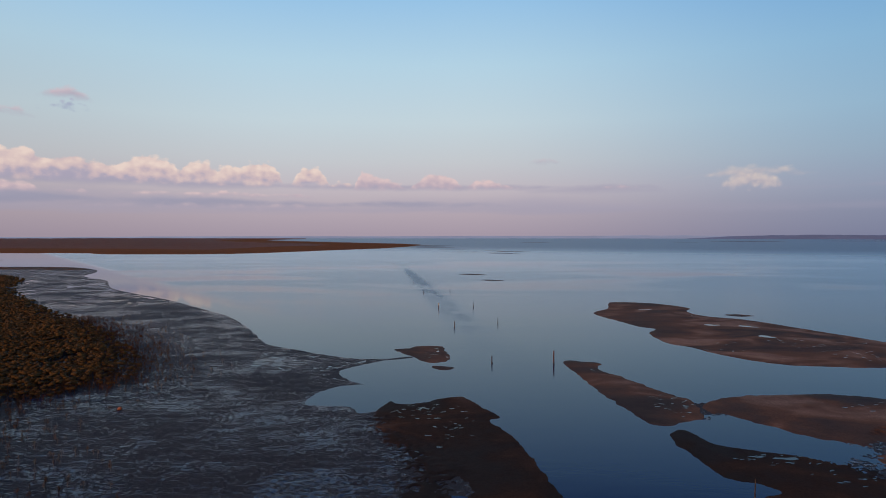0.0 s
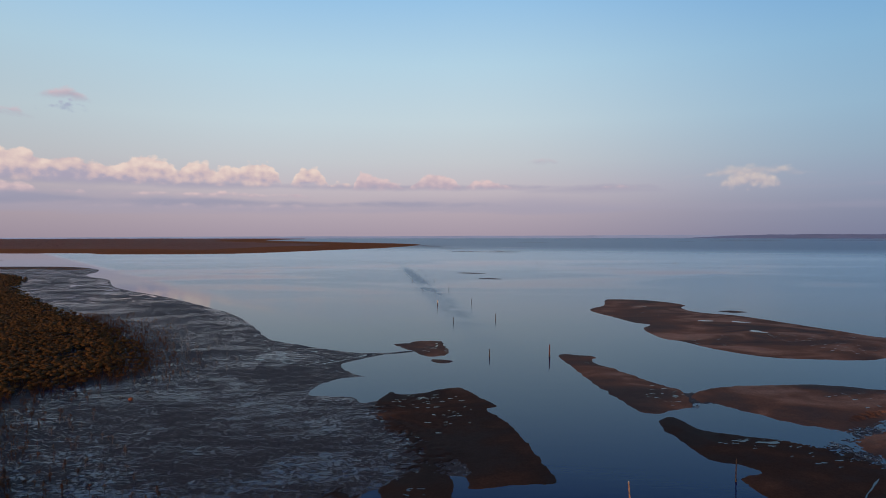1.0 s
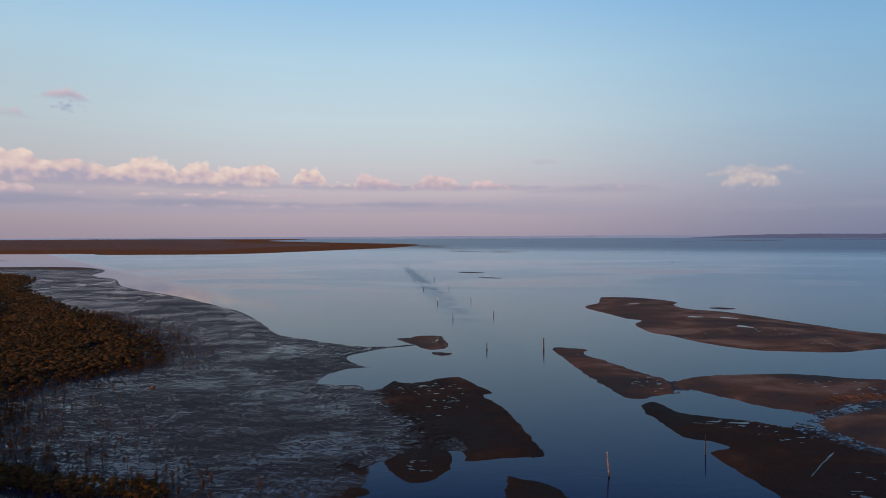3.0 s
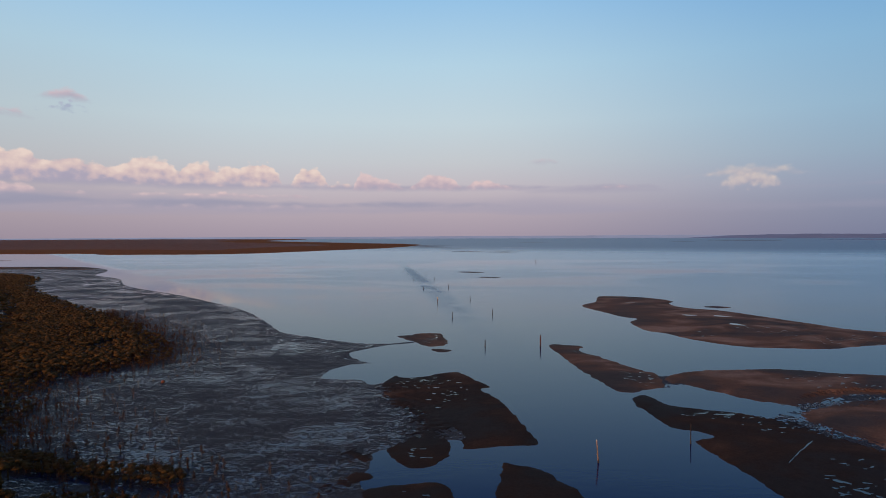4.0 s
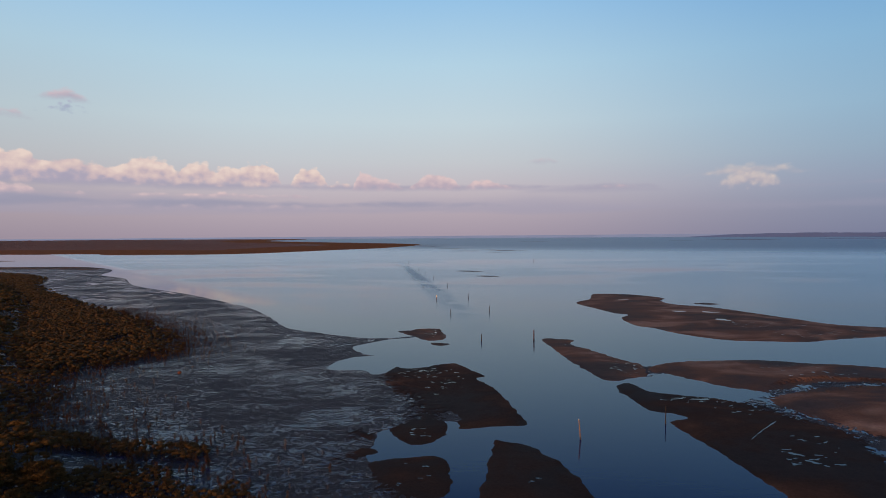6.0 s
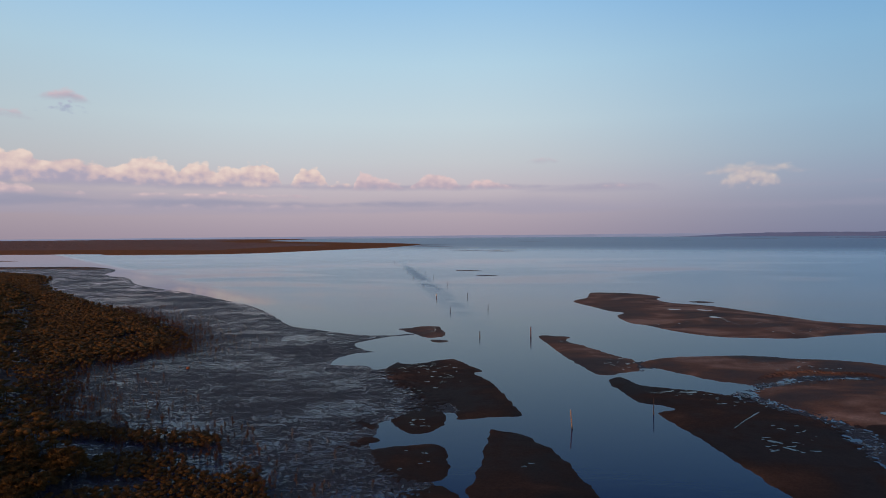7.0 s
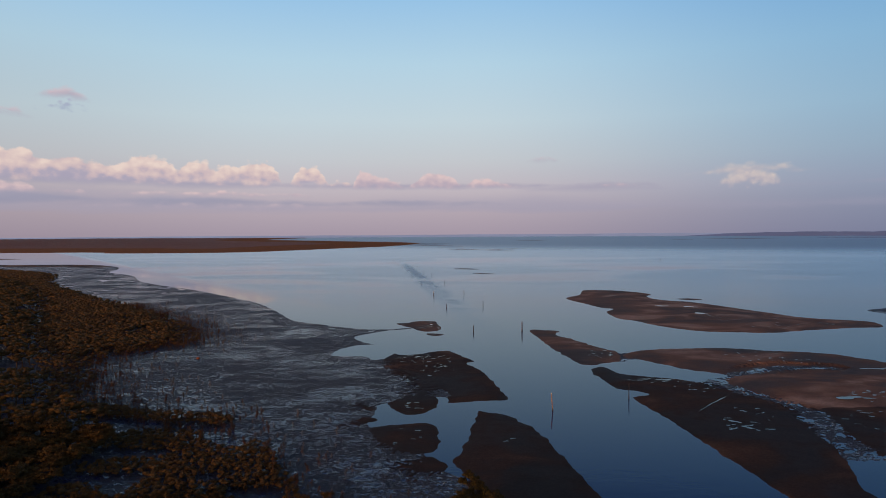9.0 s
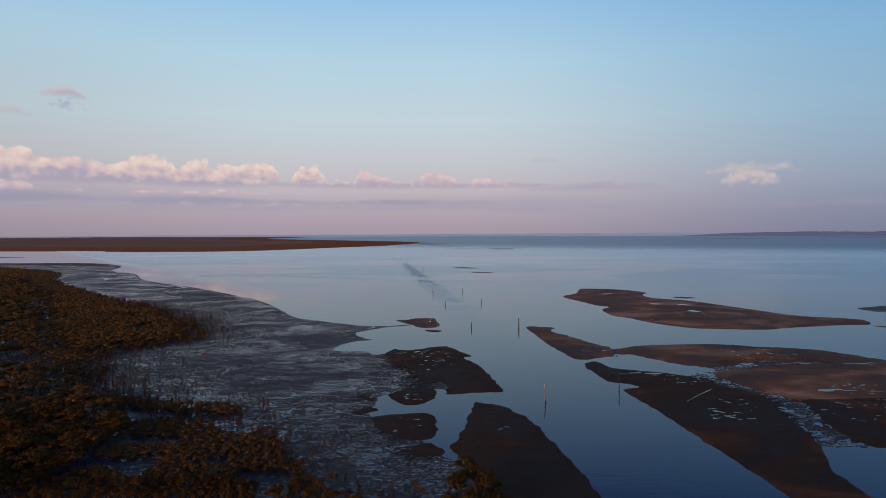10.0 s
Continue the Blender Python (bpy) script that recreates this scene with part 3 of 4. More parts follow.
sandbank("sandbank", "dark wet sandbank sloping to a shallow lagoon",
         [(62.4, 64.5), (66, 66), (76, 66.5), (92, 68.5), (111, 72), (117, 62), (112, 52), (96, 34), (74, 38), (62, 37.8), (59.6, 43), (60.4, 48), (62, 53), (63.8, 59)],
         0.3, 8.0, (), [(70, 53, 6, 6, 16), (80, 60, 10, 4, 14)], (), 0.3, 0.6, SAND_WET_DIM, 54.0)
WET = dict(mat=MUD, rough=0.06, grid=0.25, ragged=3.2, category="mud")
sandbank("wet_mud_patch", "glistening wet mud in the creek between sandbanks",
         [(54, 81), (56, 82.5), (58.6, 79), (60.5, 73), (63.5, 67), (66, 62), (63.5, 54), (61.5, 46), (61, 38), (55.5, 38), (56, 44), (57.5, 52), (59, 60), (57, 69), (54.8, 75)],
         -0.012, 2.0, seed=51.0, **WET)
sandbank("wet_mud_patch", "glistening wet mud in the creek between sandbanks",
         [(58, 84.5), (61, 88.5), (68, 92.8), (78, 97.5), (88, 96), (89, 92), (78, 92.3), (70, 89.5), (62, 85.5)], -0.012, 2.0, seed=52.0, **WET)
sandbank("wet_mud_patch", "wet mud bridging two sandbanks", [(42.5, 104), (44, 110.5), (46, 111.5), (47.5, 108), (46, 104)], 0.02, 2.0, seed=55.0, **WET)
sandbank("sandbank", "small dark islet with puddles",
         [(-13.5, 165), (-9.7, 167.6), (-7.5, 170.5), (-1.4, 170.3), (-0.1, 162), (1, 158), (0.3, 151), (-2.8, 147.8), (-5.4, 149.5), (-9, 157)], 0.22, 4.0,
         (), [(-2, 158, 4, 9, 22)], [(-2.3, 162, 0.5, 1.6, 60)], 0.35, 0.8, SAND, 6.0)
sandbank("sandbank", "scrap of dark sand beside the islet", [(-3.2, 144.6), (0.2, 143.6), (2, 142.3), (-0.6, 140), (-2.4, 141.2)], 0.1, 2.0, grid=0.35, seed=7.0)
sandbank("sandbank", "dark ripple-edged thread of sand awash", [(-21, 152.5), (-14, 153), (-9, 156), (-8, 155), (-13, 151.6), (-20, 151)], 0.012, 1.0, grid=0.3, ragged=0.8, rough=0.05, mat=MUD, seed=53.0)
sandbank("sandbank", "dark brown sandbank spreading from the mudflat, speckled with puddles",
         [(-10.8, 113), (-8.8, 111.5), (-4.5, 112.2), (-1, 115.3), (2.7, 116.8), (4.3, 114), (6, 109.5), (8.6, 103.6), (7, 100.8), (9.7, 93.7), (11.3, 85),
          (12.3, 77), (13.2, 70.4), (12.4, 68.6), (8.8, 68.7), (3.3, 67), (2.4, 69), (2.3, 72.2), (2.1, 74.6), (1.4, 75.6), (0.8, 74.6), (0.6, 72.6), (0.5, 71.4), (0.9, 67.4), (-0.1, 63.4), (-2, 60.7), (-4.5, 60.4),
          (-6.2, 62), (-8, 66.8), (-6, 74), (-7, 84), (-11, 92), (-13, 102)], 0.25, 5.0, (), [(-5, 106, 5, 6, 36), (3, 102, 4, 10, 16), (-2.5, 66, 3, 3, 9), (-4, 90, 5, 8, 12)], (), 0.35, 0.5, SAND_WET_DIM, 8.0)
sandbank("sandbank", "smooth dark sandbank curving beside the channel",
         [(7.6, 61.8), (9.5, 60.9), (11.8, 59.6), (13.8, 56), (15.9, 50.7), (17, 43.7), (17.9, 36.7), (18.9, 30.5), (19.7, 21.5), (20, 5), (17, -25), (6, -25), (5.5, 10),
          (5.3, 30), (4.2, 35.2), (2.9, 38.7), (4.1, 41.5), (4.6, 45.2), (5.8, 49.3), (5.9, 52.5), (7.2, 58.3)], 0.45, 6.0, (), [(11, 46, 1, 1, 3)], (), 0.35, 0.45, SAND_WET_DIM, 9.0)
sandbank("sandbank", "dark tongue of sand at the mudflat's edge", [(-15, 53.5), (-11.5, 54), (-10.4, 55.6), (-8.7, 57.2), (-10.3, 58.9), (-13, 57.4)], 0.15, 2.5, grid=0.3, mat=SAND_WET_DIM, seed=10.0)
sandbank("sandbank", "dark tongue of sand at the mudflat's edge", [(-14, 63), (-11, 62), (-9.7, 64), (-11, 66.9), (-14, 66.5)], 0.15, 2.5, grid=0.3, mat=SAND_WET_DIM, seed=11.0)
sandbank("sandbank", "low dark sandbank between mud and water",
         [(-10, 52), (-6.9, 54.2), (-4, 55), (-0.4, 54.8), (0.7, 51), (0.9, 44.5), (0, 42.6), (-1.7, 41.6), (-5, 41.5), (-8, 44.5)], 0.22, 4.0, (), [(-5, 49, 4, 4, 8)], (), 0.3, 0.5, SAND_WET_DIM, 12.0)
sandbank("sandbank", "low dark sandbank between mud and water", [(-5.8, 38), (-3.3, 39.8), (-0.1, 40), (2, 36.7), (1, 33.6), (-1.4, 32.8), (-4.8, 34.5)], 0.18, 3.5, grid=0.3, mat=SAND_WET_DIM, seed=13.0)
sandbank("sandbank", "thin bar of sand far out", [(10, 483), (20, 488), (32, 475), (22, 473)], 0.25, 4.0, grid=1.0, seed=14.0)
sandbank("sandbank", "thin bar of sand far out", [(23, 421), (31, 424), (39.5, 415), (32, 413)], 0.25, 4.0, grid=1.0, seed=15.0)
sandbank("sandbank", "dark muddy bank off to the side", [(162, 195), (170, 199), (186, 206), (200, 196), (186, 182), (164, 183), (161, 188)], 0.2, 6.0, grid=0.8, mat=MUD, seed=16.0)
sandbank("sandbank", "tiny dark sandbar just awash", [(137, 149), (140, 149), (150, 143), (140, 145.5)], 0.1, 3.0, seed=17.0)
sandbank("sandbank", "dark spit across the creek mouth", [(-640, 760), (-545, 752), (-522, 742), (-548, 728), (-640, 722)], 0.3, 6.0, grid=3.0, seed=18.0)
sandbank("sandbank", "dark dry rim of sand at the mudflat's point", [(-520, 600), (-420, 589), (-355, 587), (-310, 551), (-318, 532), (-360, 545), (-430, 548), (-520, 556)], 0.5, 6.0, grid=2.5, seed=19.0)
for n, (bx, by, half) in enumerate(((-40, 1720, 60), (40, 1080, 32), (95, 1000, 26), (-20, 1450, 45), (20, 1290, 30), (330, 2300, 60), (900, 2350, 50), (1250, 2600, 160))):
    sandbank("sandbank", "thin far-off bar of sand and mud", [(bx - half, by), (bx - half * 0.3, by + half * 0.35), (bx + half, by + half * 0.1), (bx + half * 0.2, by - half * 0.3)],
             0.4, 8.0, grid=max(1.5, half / 25), ragged=half * 0.06, seed=20.0 + n)


for n, (bx, by, half, turn) in enumerate(((-10, 1560, 55, -4), (35, 1480, 40, 3), (70, 1330, 45, -2), (20, 1160, 30, 2), (75, 1075, 28, -3), (150, 1400, 40, 1), (-60, 1880, 40, 0))):
    sandbank("surf", "thin pale line of surf breaking on the outer bar", [(bx - half, by - turn), (bx, by + half * 0.07), (bx + half, by + turn), (bx, by - half * 0.05)],
             0.2, 1.0, grid=max(0.8, half / 40), ragged=2.2, mat=FOAM, seed=60.0 + n, category="surf")


for n in range(12):
    f = random.random()
    bx, by, half = -95 + 205 * f + random.uniform(-25, 25), 1680 - 650 * f + random.uniform(-70, 70), random.uniform(16, 46)
    sandbank("sandbank", "thin dark far-off bar of the shoals", [(bx - half, by), (bx - half * 0.2, by + half * 0.16), (bx + half, by + 2), (bx + half * 0.3, by - half * 0.14)],
             0.3, 5.0, grid=max(1.0, half / 22), ragged=2.0, seed=80.0 + n)


# ---- far shores ----
def build_far_island():
    poly = rounded([(-2600, 960), (-757, 1033), (-530, 969), (-348, 972), (-267, 1089), (-171, 1290), (-112, 1454), (-70, 1764), (-130, 1980), (-420, 2400),
                    (-900, 3200), (-1200, 4600), (-4200, 4600), (-4000, 1400)], 5)
    r = 950 * np.exp(np.linspace(0, math.log(5.2), 250))
    a = np.radians(np.linspace(-52, 2, 620))
    rr, aa = np.meshgrid(r, a, indexing="ij")
    x, y = rr * np.sin(aa), rr * np.cos(aa)
    d = inside_by(x, y, poly) + 25 * fbm(x * 0.012, y * 0.012, 4, 31.0)
    low = np.where(d > 0, 0.5 + 0.9 * (1 - np.exp(-d / 60)), d * 0.05)
    tagged(sheet("ground", x, y, low, low > -0.5, GRASS_FAR), "russet marsh grass on a flat far island", "island", kind="structure")
    # scrub and trees stand back from the shore in uneven belts
    depth = d - 260 + 260 * fbm(x * 0.0035, y * 0.0035, 3, 33.0)
    clump = fbm(x * 0.045, y * 0.03, 3, 35.0) + 0.5
    tall = np.clip(depth / 500, 0, 1) * (3.0 + 4.0 * np.clip((d - 1100) / 1200, 0, 1))
    crown = np.where(depth > 0, low + tall * (0.45 + 0.9 * clump) + 2.2 * (hashed(np.floor(x / 9), np.floor(y / 14), 3.0) - 0.5) * np.clip(depth / 300, 0, 1), low - 1)
    tagged(sheet("mangrove_wood", x, y, crown, depth > 0, LEAF_FAR, False), "brown-red mangrove wood covering the far island", "woodland", kind="stuff")


build_far_island()


def coast(name, label, mat, a0, a1, dist, heights, seed):
    a = np.radians(np.linspace(a0, a1, 400))
    t = np.linspace(0, 1, 400)
    prof = np.interp(t, np.linspace(0, 1, len(heights)), heights)
    prof = prof * (1 + 0.22 * fbm(t * 26, t * 0 + seed, 4, seed)) + 2.0 * fbm(t * 160, t * 0, 3, seed)
    across = np.array([-60, -25, 0, 40, 150])
    lift = np.array([-0.1, 0.7, 1.0, 0.95, 0.0])
    x = np.outer(dist + across, np.sin(a))
    y = np.outer(dist + across, np.cos(a))
    z = np.outer(lift, np.maximum(prof, 0.5)) - 0.5
    return tagged(sheet(name, x, y, z, z > -99, mat), label, "coast", kind="structure")


# added haze strip covers the gap between the water's far edge and the sky
coast("backdrop", "low pale haze-coloured strip along the horizon", HAZE_STRIP, -44, 44, 4700, [15, 14, 15, 16, 15, 17, 19, 21, 20, 22, 21], 41.0)
coast("backdrop", "distant wooded coast in glowing blue-grey haze", HILL, 21, 46, 4500, [2, 16, 25, 27, 26, 29, 28, 29, 30], 43.0)
coast("backdrop", "distant wooded coast in glowing blue-grey haze", HILL, 31, 46, 3300, [1, 3, 6, 8, 9, 10], 47.0)


# ---- channel posts ----
def channel_post(x, y, height, lean=0.0, turn=0.0, mat=PILE, top=None, label="", radius=0.11):
    post = tagged(new("channel_post"), label, "post", "posts marking the channel")
    post.matrix_world = pose(x, y, 0, 0, 0, turn)
    bm = bmesh.new()
    last, n = Vector((0, 0, -1.6)), 7
    sway = random.uniform(-0.03, 0.03)
    for k in range(1, n + 1):
        f = k / n
        at = Vector((lean * f + sway * math.sin(f * 5), sway * math.cos(f * 4), -1.6 + (height + 1.6) * f))
        stick(bm, last, at, radius * (1.12 - 0.22 * (k - 1) / n), radius * (1.12 - 0.22 * f), 8)
        last = at
    part("pile", bm, mat, post)
    bm = bmesh.new()
    stick(bm, last - Vector((0, 0, 0.02)), last + Vector((0, 0, 0.10)), radius * 1.02, radius * 0.55, 8)
    part("cap", bm, top or mat, post, "painted cap" if top else "")
    bm = bmesh.new()
    bmesh.ops.create_cone(bm, cap_ends=True, segments=10, radius1=radius * 1.5, radius2=radius * 1.2, depth=0.5, matrix=Matrix.Translation((lean * 0.4, 0, 0.1)))
    bmesh.ops.subdivide_edges(bm, edges=bm.edges[:], cuts=2)
    for v in bm.verts:
        v.co += Vector((random.uniform(-1, 1), random.uniform(-1, 1), random.uniform(-1, 1))) * radius * 0.22
    part("oyster_growth", bm, BARK, post, "dark oyster growth at the waterline")
    return post


channel_post(25.5, 147.6, 2.9, 0.06, 0, PILE_RED, None, "tall dark red weathered wooden channel post in the water", 0.16)
channel_post(20.2, 61.9, 2.9, -0.42, 0, PILE_PALE, PAINT_WHITE, "leaning sunbleached reddish channel post with a pale top", 0.09)
channel_post(35.0, 69.3, 2.7, 0.02, 0, PILE, None, "thin dark upright channel post by the sandbank", 0.07)
for x, y, h in ((10.8, 147.5, 1.8), (17.9, 214.9, 1.9), (11.8, 264.8, 2.0), (2.9, 206.8, 1.8), (2.5, 332.3, 1.7), (-11.2, 324.1, 1.6), (-6.3, 395.6, 2.0),
                (-19.9, 390.7, 1.4), (-13.4, 448.9, 1.7), (-26.9, 442.7, 1.5), (-20.5, 499.3, 1.9), (-33.2, 495.4, 1.3), (-40.5, 552.9, 1.4), (-46.9, 602.9, 1.3)):
    channel_post(x, y, h, random.uniform(-0.06, 0.06), random.uniform(0, 360), PILE, None, "dark weathered wooden channel post standing in the water", 0.12)
for x, y, h in ((-35.8, 625.7, 2.2), (-51.4, 631.4, 2.0), (-134.8, 681.7, 2.0), (220.8, 601.7, 1.9), (231.3, 624.3, 2.0)):
    channel_post(x, y, h, 0.0, 0, PILE, PAINT_WHITE, "far dark channel post with a pale top", 0.17)
channel_post(93.9, 627.9, 3.2, 0.0, 0, PILE_RED, None, "far tall reddish channel post", 0.17)


def beacon(x, y):
    post = channel_post(x, y, 1.35, 0.0, 0, PILE_RED, None, "red channel post carrying a white day mark", 0.15)
    bm = bmesh.new()
    bmesh.ops.create_cone(bm, cap_ends=True, segments=12, radius1=0.26, radius2=0.22, depth=0.9, matrix=Matrix.Translation((0, 0, 1.75)))
    bmesh.ops.bevel(bm, geom=bm.edges[:], offset=0.03, affect="EDGES")
    part("day_mark", bm, PAINT_WHITE, post, "white painted day mark")


beacon(-2.9, 258.5)


# ---- orange buoy stranded on the mud ----
def buoy(x, y):
    thing = tagged(new("mooring_buoy"), "orange plastic buoy lying stranded on the mud", "buoy")
    thing.matrix_world = pose(x, y, 0.26, 0, 78, 20)
    bm = bmesh.new()
    bmesh.ops.create_uvsphere(bm, u_segments=16, v_segments=10, radius=0.32)
    for v in bm.verts:
        v.co.z *= 1.5 if v.co.z < 0 else 1.1
    part("float", bm, PAINT_ORANGE, thing)
    bm = bmesh.new()
    stick(bm, (0, 0, 0.33), (0, 0, 0.5), 0.06, 0.05, 8)
    part("neck", bm, PILE, thing, "dark rope eye")


buoy(-57.2, 107.4)


# ---- mangroves ----
def scatter(poly, spacing, near=0.0, far=1e9, jitter=0.42, grow=0.0):
    """Places on a loosened grid inside an outline, wider apart with distance if grow is given."""
    lo, hi = poly.min(0), poly.max(0)
    out, y = [], max(lo[1], 4.0)
    while y < hi[1]:
        step = spacing * (1 + grow * max(0.0, y - 60))
        xs = np.arange(lo[0], hi[0], step)
        px = xs + np.random.uniform(-jitter, jitter, len(xs)) * step
        py = y + np.random.uniform(-jitter, jitter, len(xs)) * step
        d = inside_by(px, py, poly)
        seen = (np.abs(px) < 0.80 * (py + 62)) & (d > 0)
        out += [(a, b, c, step) for a, b, c in zip(px[seen], py[seen], d[seen])]
        y += step
    return out


def dome(sub):
    bm = bmesh.new()
    bmesh.ops.create_icosphere(bm, subdivisions=sub, radius=1.0)
    v = np.array([p.co[:] for p in bm.verts])
    f = np.array([[q.index for q in p.verts] for p in bm.faces])
    bm.free()
    return v, f[(v[f][:, :, 2] > -0.75).any(1)]


BALL1 = dome(1)


class Heap:
    """Gathers many clumps into one mesh."""

    def __init__(self):
        self.v, self.f, self.n = [], [], 0

    def clump(self, shape, at, size, rough):
        v, f = shape
        pts = v * (1 + np.random.uniform(-rough, rough, (len(v), 1))) * np.array(size) + np.array(at)
        self.v.append(pts)
        self.f.append(f + self.n)
        self.n += len(v)

    def stem(self, a, b, r):
        a, b = np.array(a), np.array(b)
        ring = np.array([[1, 0, 0], [-0.5, 0.87, 0], [-0.5, -0.87, 0]]) * r
        self.v.append(np.concatenate([a + ring, b + ring * 0.6]))
        base = np.array([[0, 1, 4], [0, 4, 3], [1, 2, 5], [1, 5, 4], [2, 0, 3], [2, 3, 5], [3, 4, 5]])
        self.f.append(base + self.n)
        self.n += 6

    def leaves(self, at, size, count, leaf):
        """Loose leaf blades on the outside of a clump."""
        d = np.random.normal(size=(count, 3))
        d[:, 2] = np.abs(d[:, 2]) * 0.9 - 0.1
        d /= np.linalg.norm(d, axis=1)[:, None]
        c = d * np.array(size) * np.random.uniform(0.85, 1.12, (count, 1)) + np.array(at)
        u = np.cross(d, np.random.normal(size=(count, 3)))
        u /= np.linalg.norm(u, axis=1)[:, None] + 1e-9
        w = np.cross(d, u) * 0.5 + d * 0.4
        k = leaf * np.random.uniform(0.7, 1.3, (count, 1))
        pts = np.stack([c - u * k, c + w * k, c + u * k, c - w * k * 0.6], 1).reshape(-1, 3)
        idx = np.arange(count)[:, None] * 4 + self.n
        self.v.append(pts)
        self.f.append(np.concatenate([idx + np.array([0, 1, 2]), idx + np.array([0, 2, 3])]))
        self.n += count * 4

    def mesh(self, name, mat, smooth=False):
        v, f = np.concatenate(self.v), np.concatenate(self.f)
        me = bpy.data.meshes.new(name)
        me.vertices.add(len(v))
        me.vertices.foreach_set("co", v.ravel())
        me.loops.add(len(f) * 3)
        me.loops.foreach_set("vertex_index", f.ravel().astype(np.int32))
        me.polygons.add(len(f))
        me.polygons.foreach_set("loop_start", np.arange(len(f), dtype=np.int32) * 3)
        me.materials.append(mat)
        me.update(calc_edges=True)
        me.validate()
        if smooth:
            me.polygons.foreach_set("use_smooth", np.full(len(me.polygons), True))
        return me


def mangrove(label, height, spread, lumps, leafmat, group):
    """One mangrove: stem with limbs and stilt roots, and a crown of leafy clumps."""
    tree = tagged(new("mangrove"), label, "mangrove", group)
    wood = Heap()
    wood.stem((0, 0, -0.2), (0.05 * spread, 0, height * 0.55), 0.05 + 0.02 * height)
    crown = Heap()
    for k in range(lumps):
        ang, out = k * 2.4 + random.uniform(-0.4, 0.4), spread * math.sqrt((k + 0.3) / lumps) * 0.8
        at = (out * math.cos(ang), out * math.sin(ang), height * (0.74 - 0.16 * (out / spread) ** 2) + random.uniform(-0.16, 0.12) * height)
        size = spread * random.uniform(0.24, 0.44) * (7 / lumps) ** 0.45
        wood.stem((0.03, 0, height * 0.35), at, 0.025 + 0.008 * height)
        crown.clump(BALL1, at, (size * random.uniform(0.75, 1.0), size * random.uniform(0.75, 1.0), size * 0.50), 0.30)
        crown.leaves(at, (size * 1.08, size * 1.08, size * 0.70), 40, 0.09 * spread ** 0.4)
    for k in range(5):
        ang = k * 1.257 + random.uniform(-0.3, 0.3)
        wood.stem((spread * 0.35 * math.cos(ang), spread * 0.35 * math.sin(ang), -0.2), (0, 0, height * 0.3), 0.03)
    for name, heap, mat in (("trunk", wood, BARK), ("crown", crown, leafmat)):
        ob = new(name, heap.mesh(name, mat))
        ob.parent = tree
    return tree


def plant(kinds, spots, low, high):
    for n, (x, y) in enumerate(spots):
        k = kinds[n % len(kinds)]
        ob = k if n < len(kinds) else copy_thing(k, Matrix.Identity(4))
        size = random.uniform(low, high)
        ob.matrix_basis = pose(x, y, 0.03, 0, 0, random.uniform(0, 360)) @ Matrix.Diagonal((size, size, size * random.uniform(0.85, 1.15), 1))


# bushy trees by the smooth bank, and the nearest of the young and old stands, one by one
plant([mangrove("dense olive-green mangrove tree beside the bare sandbank", 3.2, 1.5, 30, LEAF_TREE, "mangroves by the bank") for _ in range(2)],
      [(4.6, 27.5), (5.6, 25.2), (6.6, 22.6), (7.2, 20.0), (4.2, 24.0), (3.4, 21.0), (5.4, 19.0), (7.8, 17.0), (2.6, 18.0), (5.0, 16.0)], 0.75, 1.1)
plant([mangrove("small ochre mangrove bush on the mud", 1.3, 0.75, 6, LEAF_YOUNG, "young mangroves")],
      [(-7.6, 19.5), (-8.6, 18.0), (-6.4, 18.8), (-5.0, 17.5), (-1.4, 24.0), (-0.8, 22.6), (-11.2, 25.6), (-9.8, 21.0), (-24, 41), (-16.5, 31)], 0.8, 1.2)
def NEAR_OLD(x, y):
    return y < 50 and x > -66


near_low = [(x, y) for x, y, d, _ in scatter(LOWER, 0.85)]
picked = [p for p in near_low if p[1] > 20 and value_noise(np.array(p[0] * 0.22), np.array(p[1] * 0.22), 5.0) > 0.32]
plant([mangrove("young ochre-leaved mangrove in a crowded stand on mud", 1.7, 0.52, 9, LEAF_YOUNG, "young mangroves") for _ in range(3)], picked[:240], 0.6, 1.15)
near_old = [(x, y) for x, y, d, _ in scatter(OLD, 2.4) if NEAR_OLD(x, y) and y > 19]
plant([mangrove("old spreading mangrove with a tawny crown", 2.9, 1.95, 34, LEAF_OLD, "old mangroves") for _ in range(3)],
      [p for p in near_old if value_noise(np.array(p[0] * 0.16), np.array(p[1] * 0.16), 8.0) > 0.20][:140], 0.65, 1.2)


def stand(name, label, places, leafmat, size, shape, gaps, rough=0.2, blades=9):
    heap = Heap()
    for x, y, d, step in places:
        if value_noise(np.array(x * gaps[0]), np.array(y * gaps[0]), gaps[2]) < gaps[1]:
            continue
        r = size * step * random.uniform(0.40, 0.68)
        h = min(1.5, 0.6 + d * 0.10) * size * random.uniform(0.75, 1.2)
        heap.clump(shape, (x, y, h), (r, r, r * random.uniform(0.38, 0.6)), rough)
        heap.leaves((x, y, h), (r, r, r * 0.6), blades, 0.10)
        heap.stem((x, y, -0.1), (x, y, h), 0.06)
    return tagged(new(name, heap.mesh(name, leafmat)), label, "mangroves", kind="stuff")


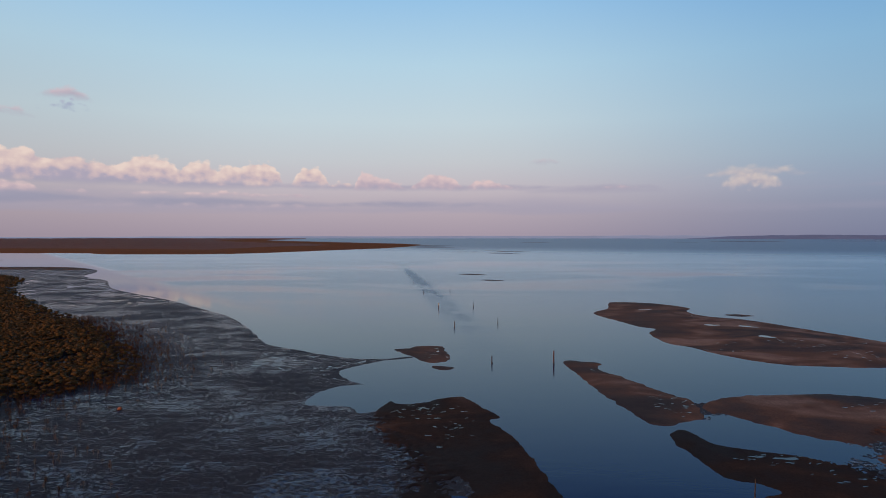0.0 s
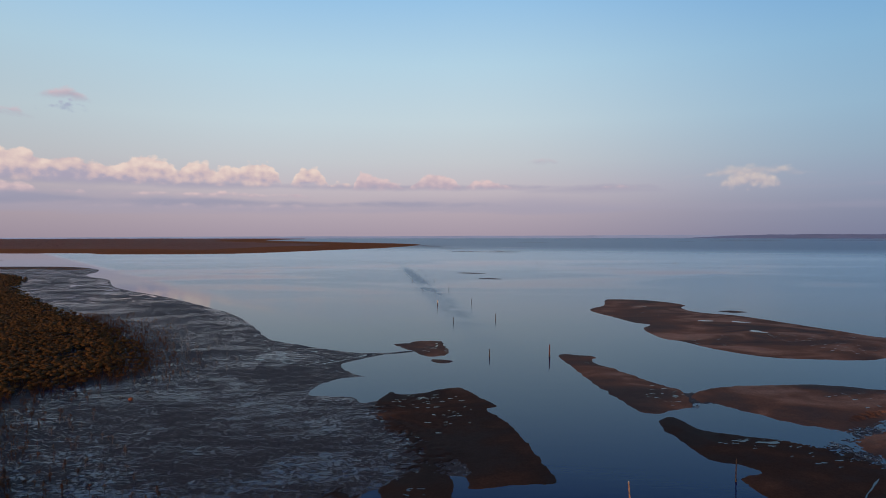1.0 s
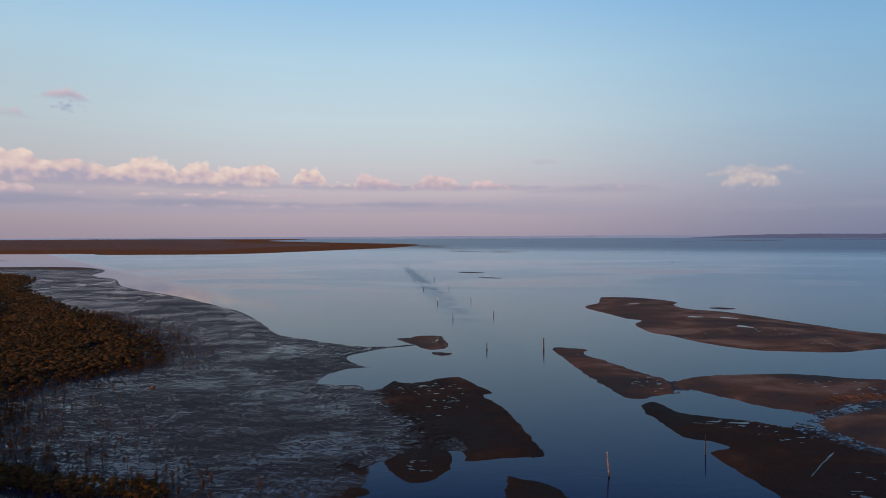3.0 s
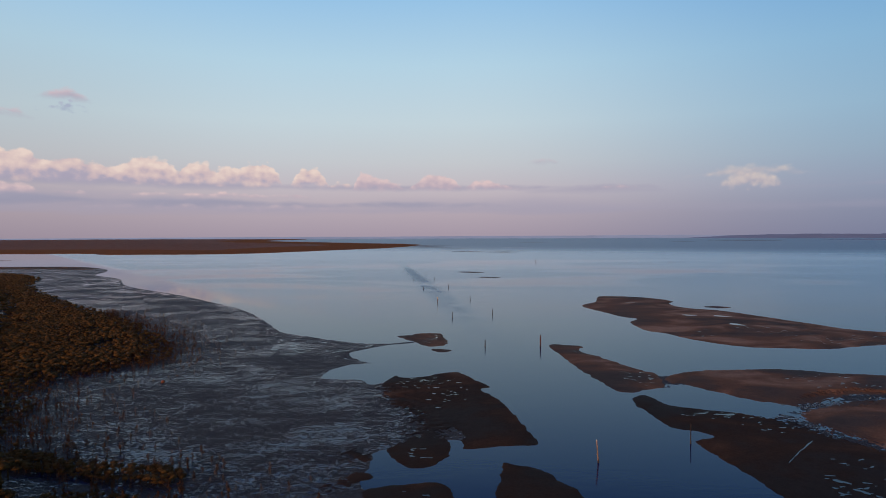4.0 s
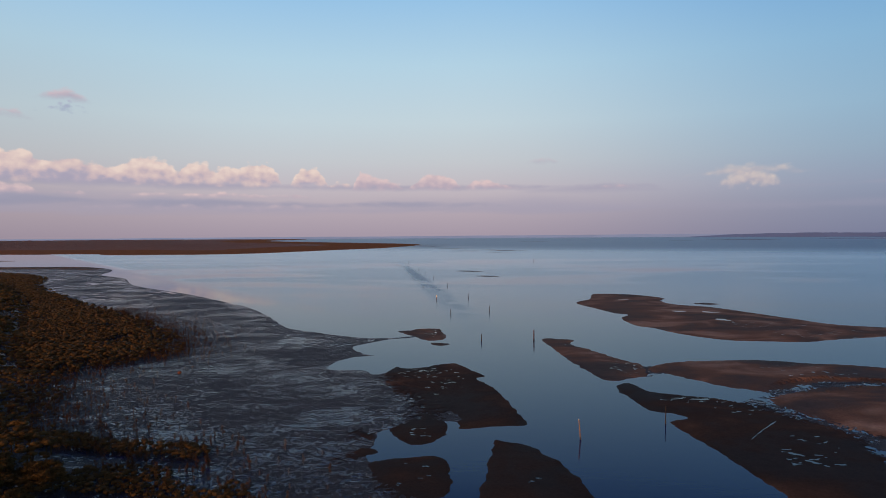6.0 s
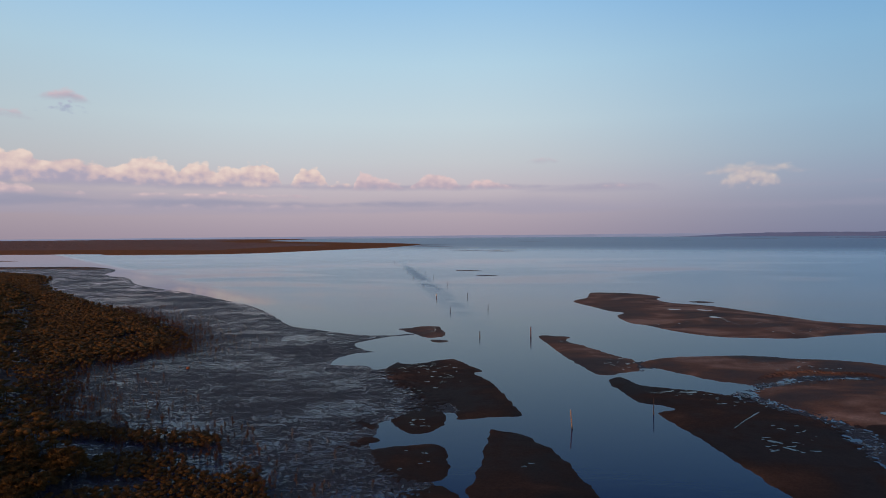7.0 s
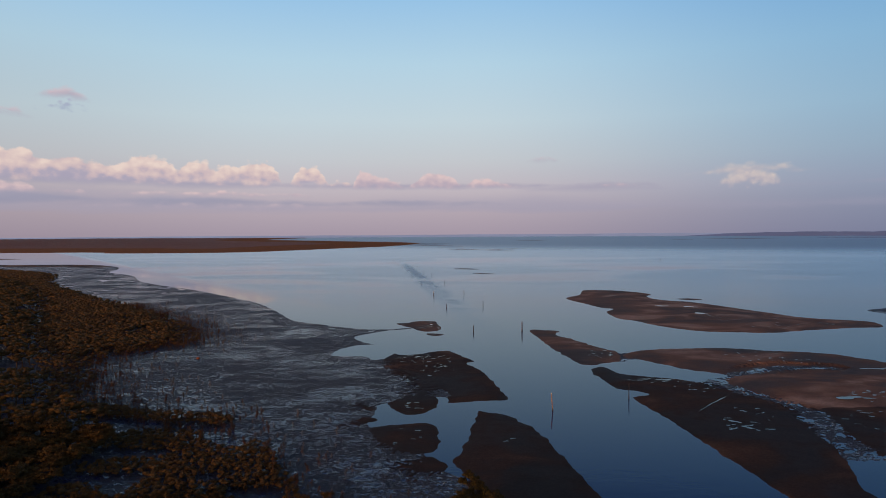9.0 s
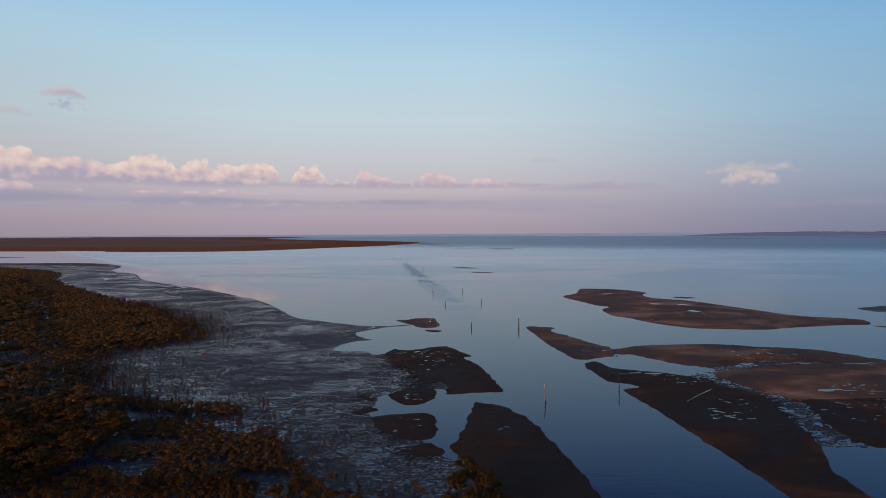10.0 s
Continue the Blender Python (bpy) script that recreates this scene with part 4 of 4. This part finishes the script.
stand("young_mangrove_stand", "low dense stand of young ochre mangroves on mud", [p for p in scatter(YOUNG, 0.92, grow=0.003) if random.random() < 0.10 + p[2] / 13 + 0.5 * fbm(np.array(p[0] * 0.15), np.array(p[1] * 0.15), 3, 4.0)], LEAF_YOUNG, 1.0, BALL1, (0.12, 0.14, 2.0), 0.2)
stand("young_mangrove_stand", "narrow row of rusty young mangroves on mud", scatter(STRIP, 0.8), LEAF_YOUNG, 1.0, BALL1, (0.3, 0.1, 3.0), 0.3, 20)
stand("young_mangrove_stand", "crowded young mangroves on dark mud", [(x, y, 3.0, 1.1) for x, y in picked[240:]], LEAF_YOUNG, 0.66, BALL1, (0.2, 0.0, 3.0), 0.4, 26)


def old_wood():
    heap = Heap()
    for x, y, d, step in scatter(OLD, 2.6, grow=0.004):
        if NEAR_OLD(x, y) or value_noise(np.array(x * 0.10), np.array(y * 0.10), 8.0) < 0.24:
            continue
        h = random.uniform(2.0, 3.2)
        for k in range(8):
            ang, out = random.uniform(0, math.tau), step * 0.62 * math.sqrt(random.random())
            r = step * random.uniform(0.13, 0.25)
            at = (x + out * math.cos(ang), y + out * math.sin(ang), h - 1.1 * (out / step) ** 2 + random.uniform(-0.15, 0.15))
            heap.clump(BALL1, at, (r, r, r * 0.55), 0.25)
            heap.leaves(at, (r, r, r * 0.6), 9, 0.13)
        heap.stem((x, y, -0.1), (x, y, h), 0.12)
    tagged(new("old_mangrove_wood", heap.mesh("old_mangrove_wood", LEAF_OLD)), "wide tawny canopy of older mangroves", "mangroves", kind="stuff")


old_wood()


def sapling(label):
    thing = tagged(new("mangrove_sapling"), label, "sapling", "saplings on the mud")
    wood, tuft = Heap(), Heap()
    top = random.uniform(0.8, 1.1)
    wood.stem((0, 0, -0.1), (random.uniform(-0.1, 0.1), random.uniform(-0.1, 0.1), top), 0.045)
    for k in range(3):
        ang = random.uniform(0, math.tau)
        wood.stem((0, 0, top * random.uniform(0.3, 0.7)), (0.2 * math.cos(ang), 0.2 * math.sin(ang), top * random.uniform(0.8, 1.1)), 0.02)
    for k in range(6):
        at = (random.uniform(-0.12, 0.12), random.uniform(-0.12, 0.12), top * (0.3 + 0.14 * k))
        tuft.leaves(at, (0.13 - 0.012 * k, 0.13 - 0.012 * k, 0.16), 12, 0.07)
    for name, heap, mat in (("stem", wood, BARK), ("leaf_tuft", tuft, LEAF_RUST)):
        new(name, heap.mesh(name, mat)).parent = thing
    return thing


def ring(poly, inner, outer, count):
    """Loose places outside an outline, thinning out with distance."""
    out = []
    lo, hi = poly.min(0) - outer, poly.max(0) + outer
    while len(out) < count:
        x, y = np.random.uniform(lo[0], hi[0], 4000), np.random.uniform(max(lo[1], 16), min(hi[1], 230), 4000)
        d = -inside_by(x, y, poly)
        ok = (d > inner) & (d < outer) & (np.random.uniform(0, 1, 4000) < np.exp(-np.maximum(d, 0) / (outer * 0.27)))
        ok &= (inside_by(x, y, OLD) < -3) & (inside_by(x, y, FLAT_POLY) > 2) & (x < 0.05 * y)
        out += list(zip(x[ok], y[ok]))
    return out[:count]


spots = ring(STRIP, -1, 12, 90) + ring(LOWER, -2, 13, 140) + [p for p in ring(YOUNG, -2, 22, 420) if p[1] < 110][:90]
plant([sapling("thin rusty mangrove sapling standing in wet mud") for _ in range(4)], spots[:290], 0.6, 1.5)


def far_saplings():
    heap = Heap()
    for x, y in ring(YOUNG, -10, 20, 3200):
        h = random.uniform(0.6, 1.5)
        heap.stem((x, y, -0.1), (x + random.uniform(-0.1, 0.1), y, h), 0.05)
        heap.leaves((x, y, h * 0.7), (0.22, 0.22, h * 0.42), 10, 0.13)
    tagged(new("sapling_fringe", heap.mesh("sapling_fringe", LEAF_RUST)), "sparse rusty saplings fringing the mangroves", "saplings", kind="stuff")


far_saplings()
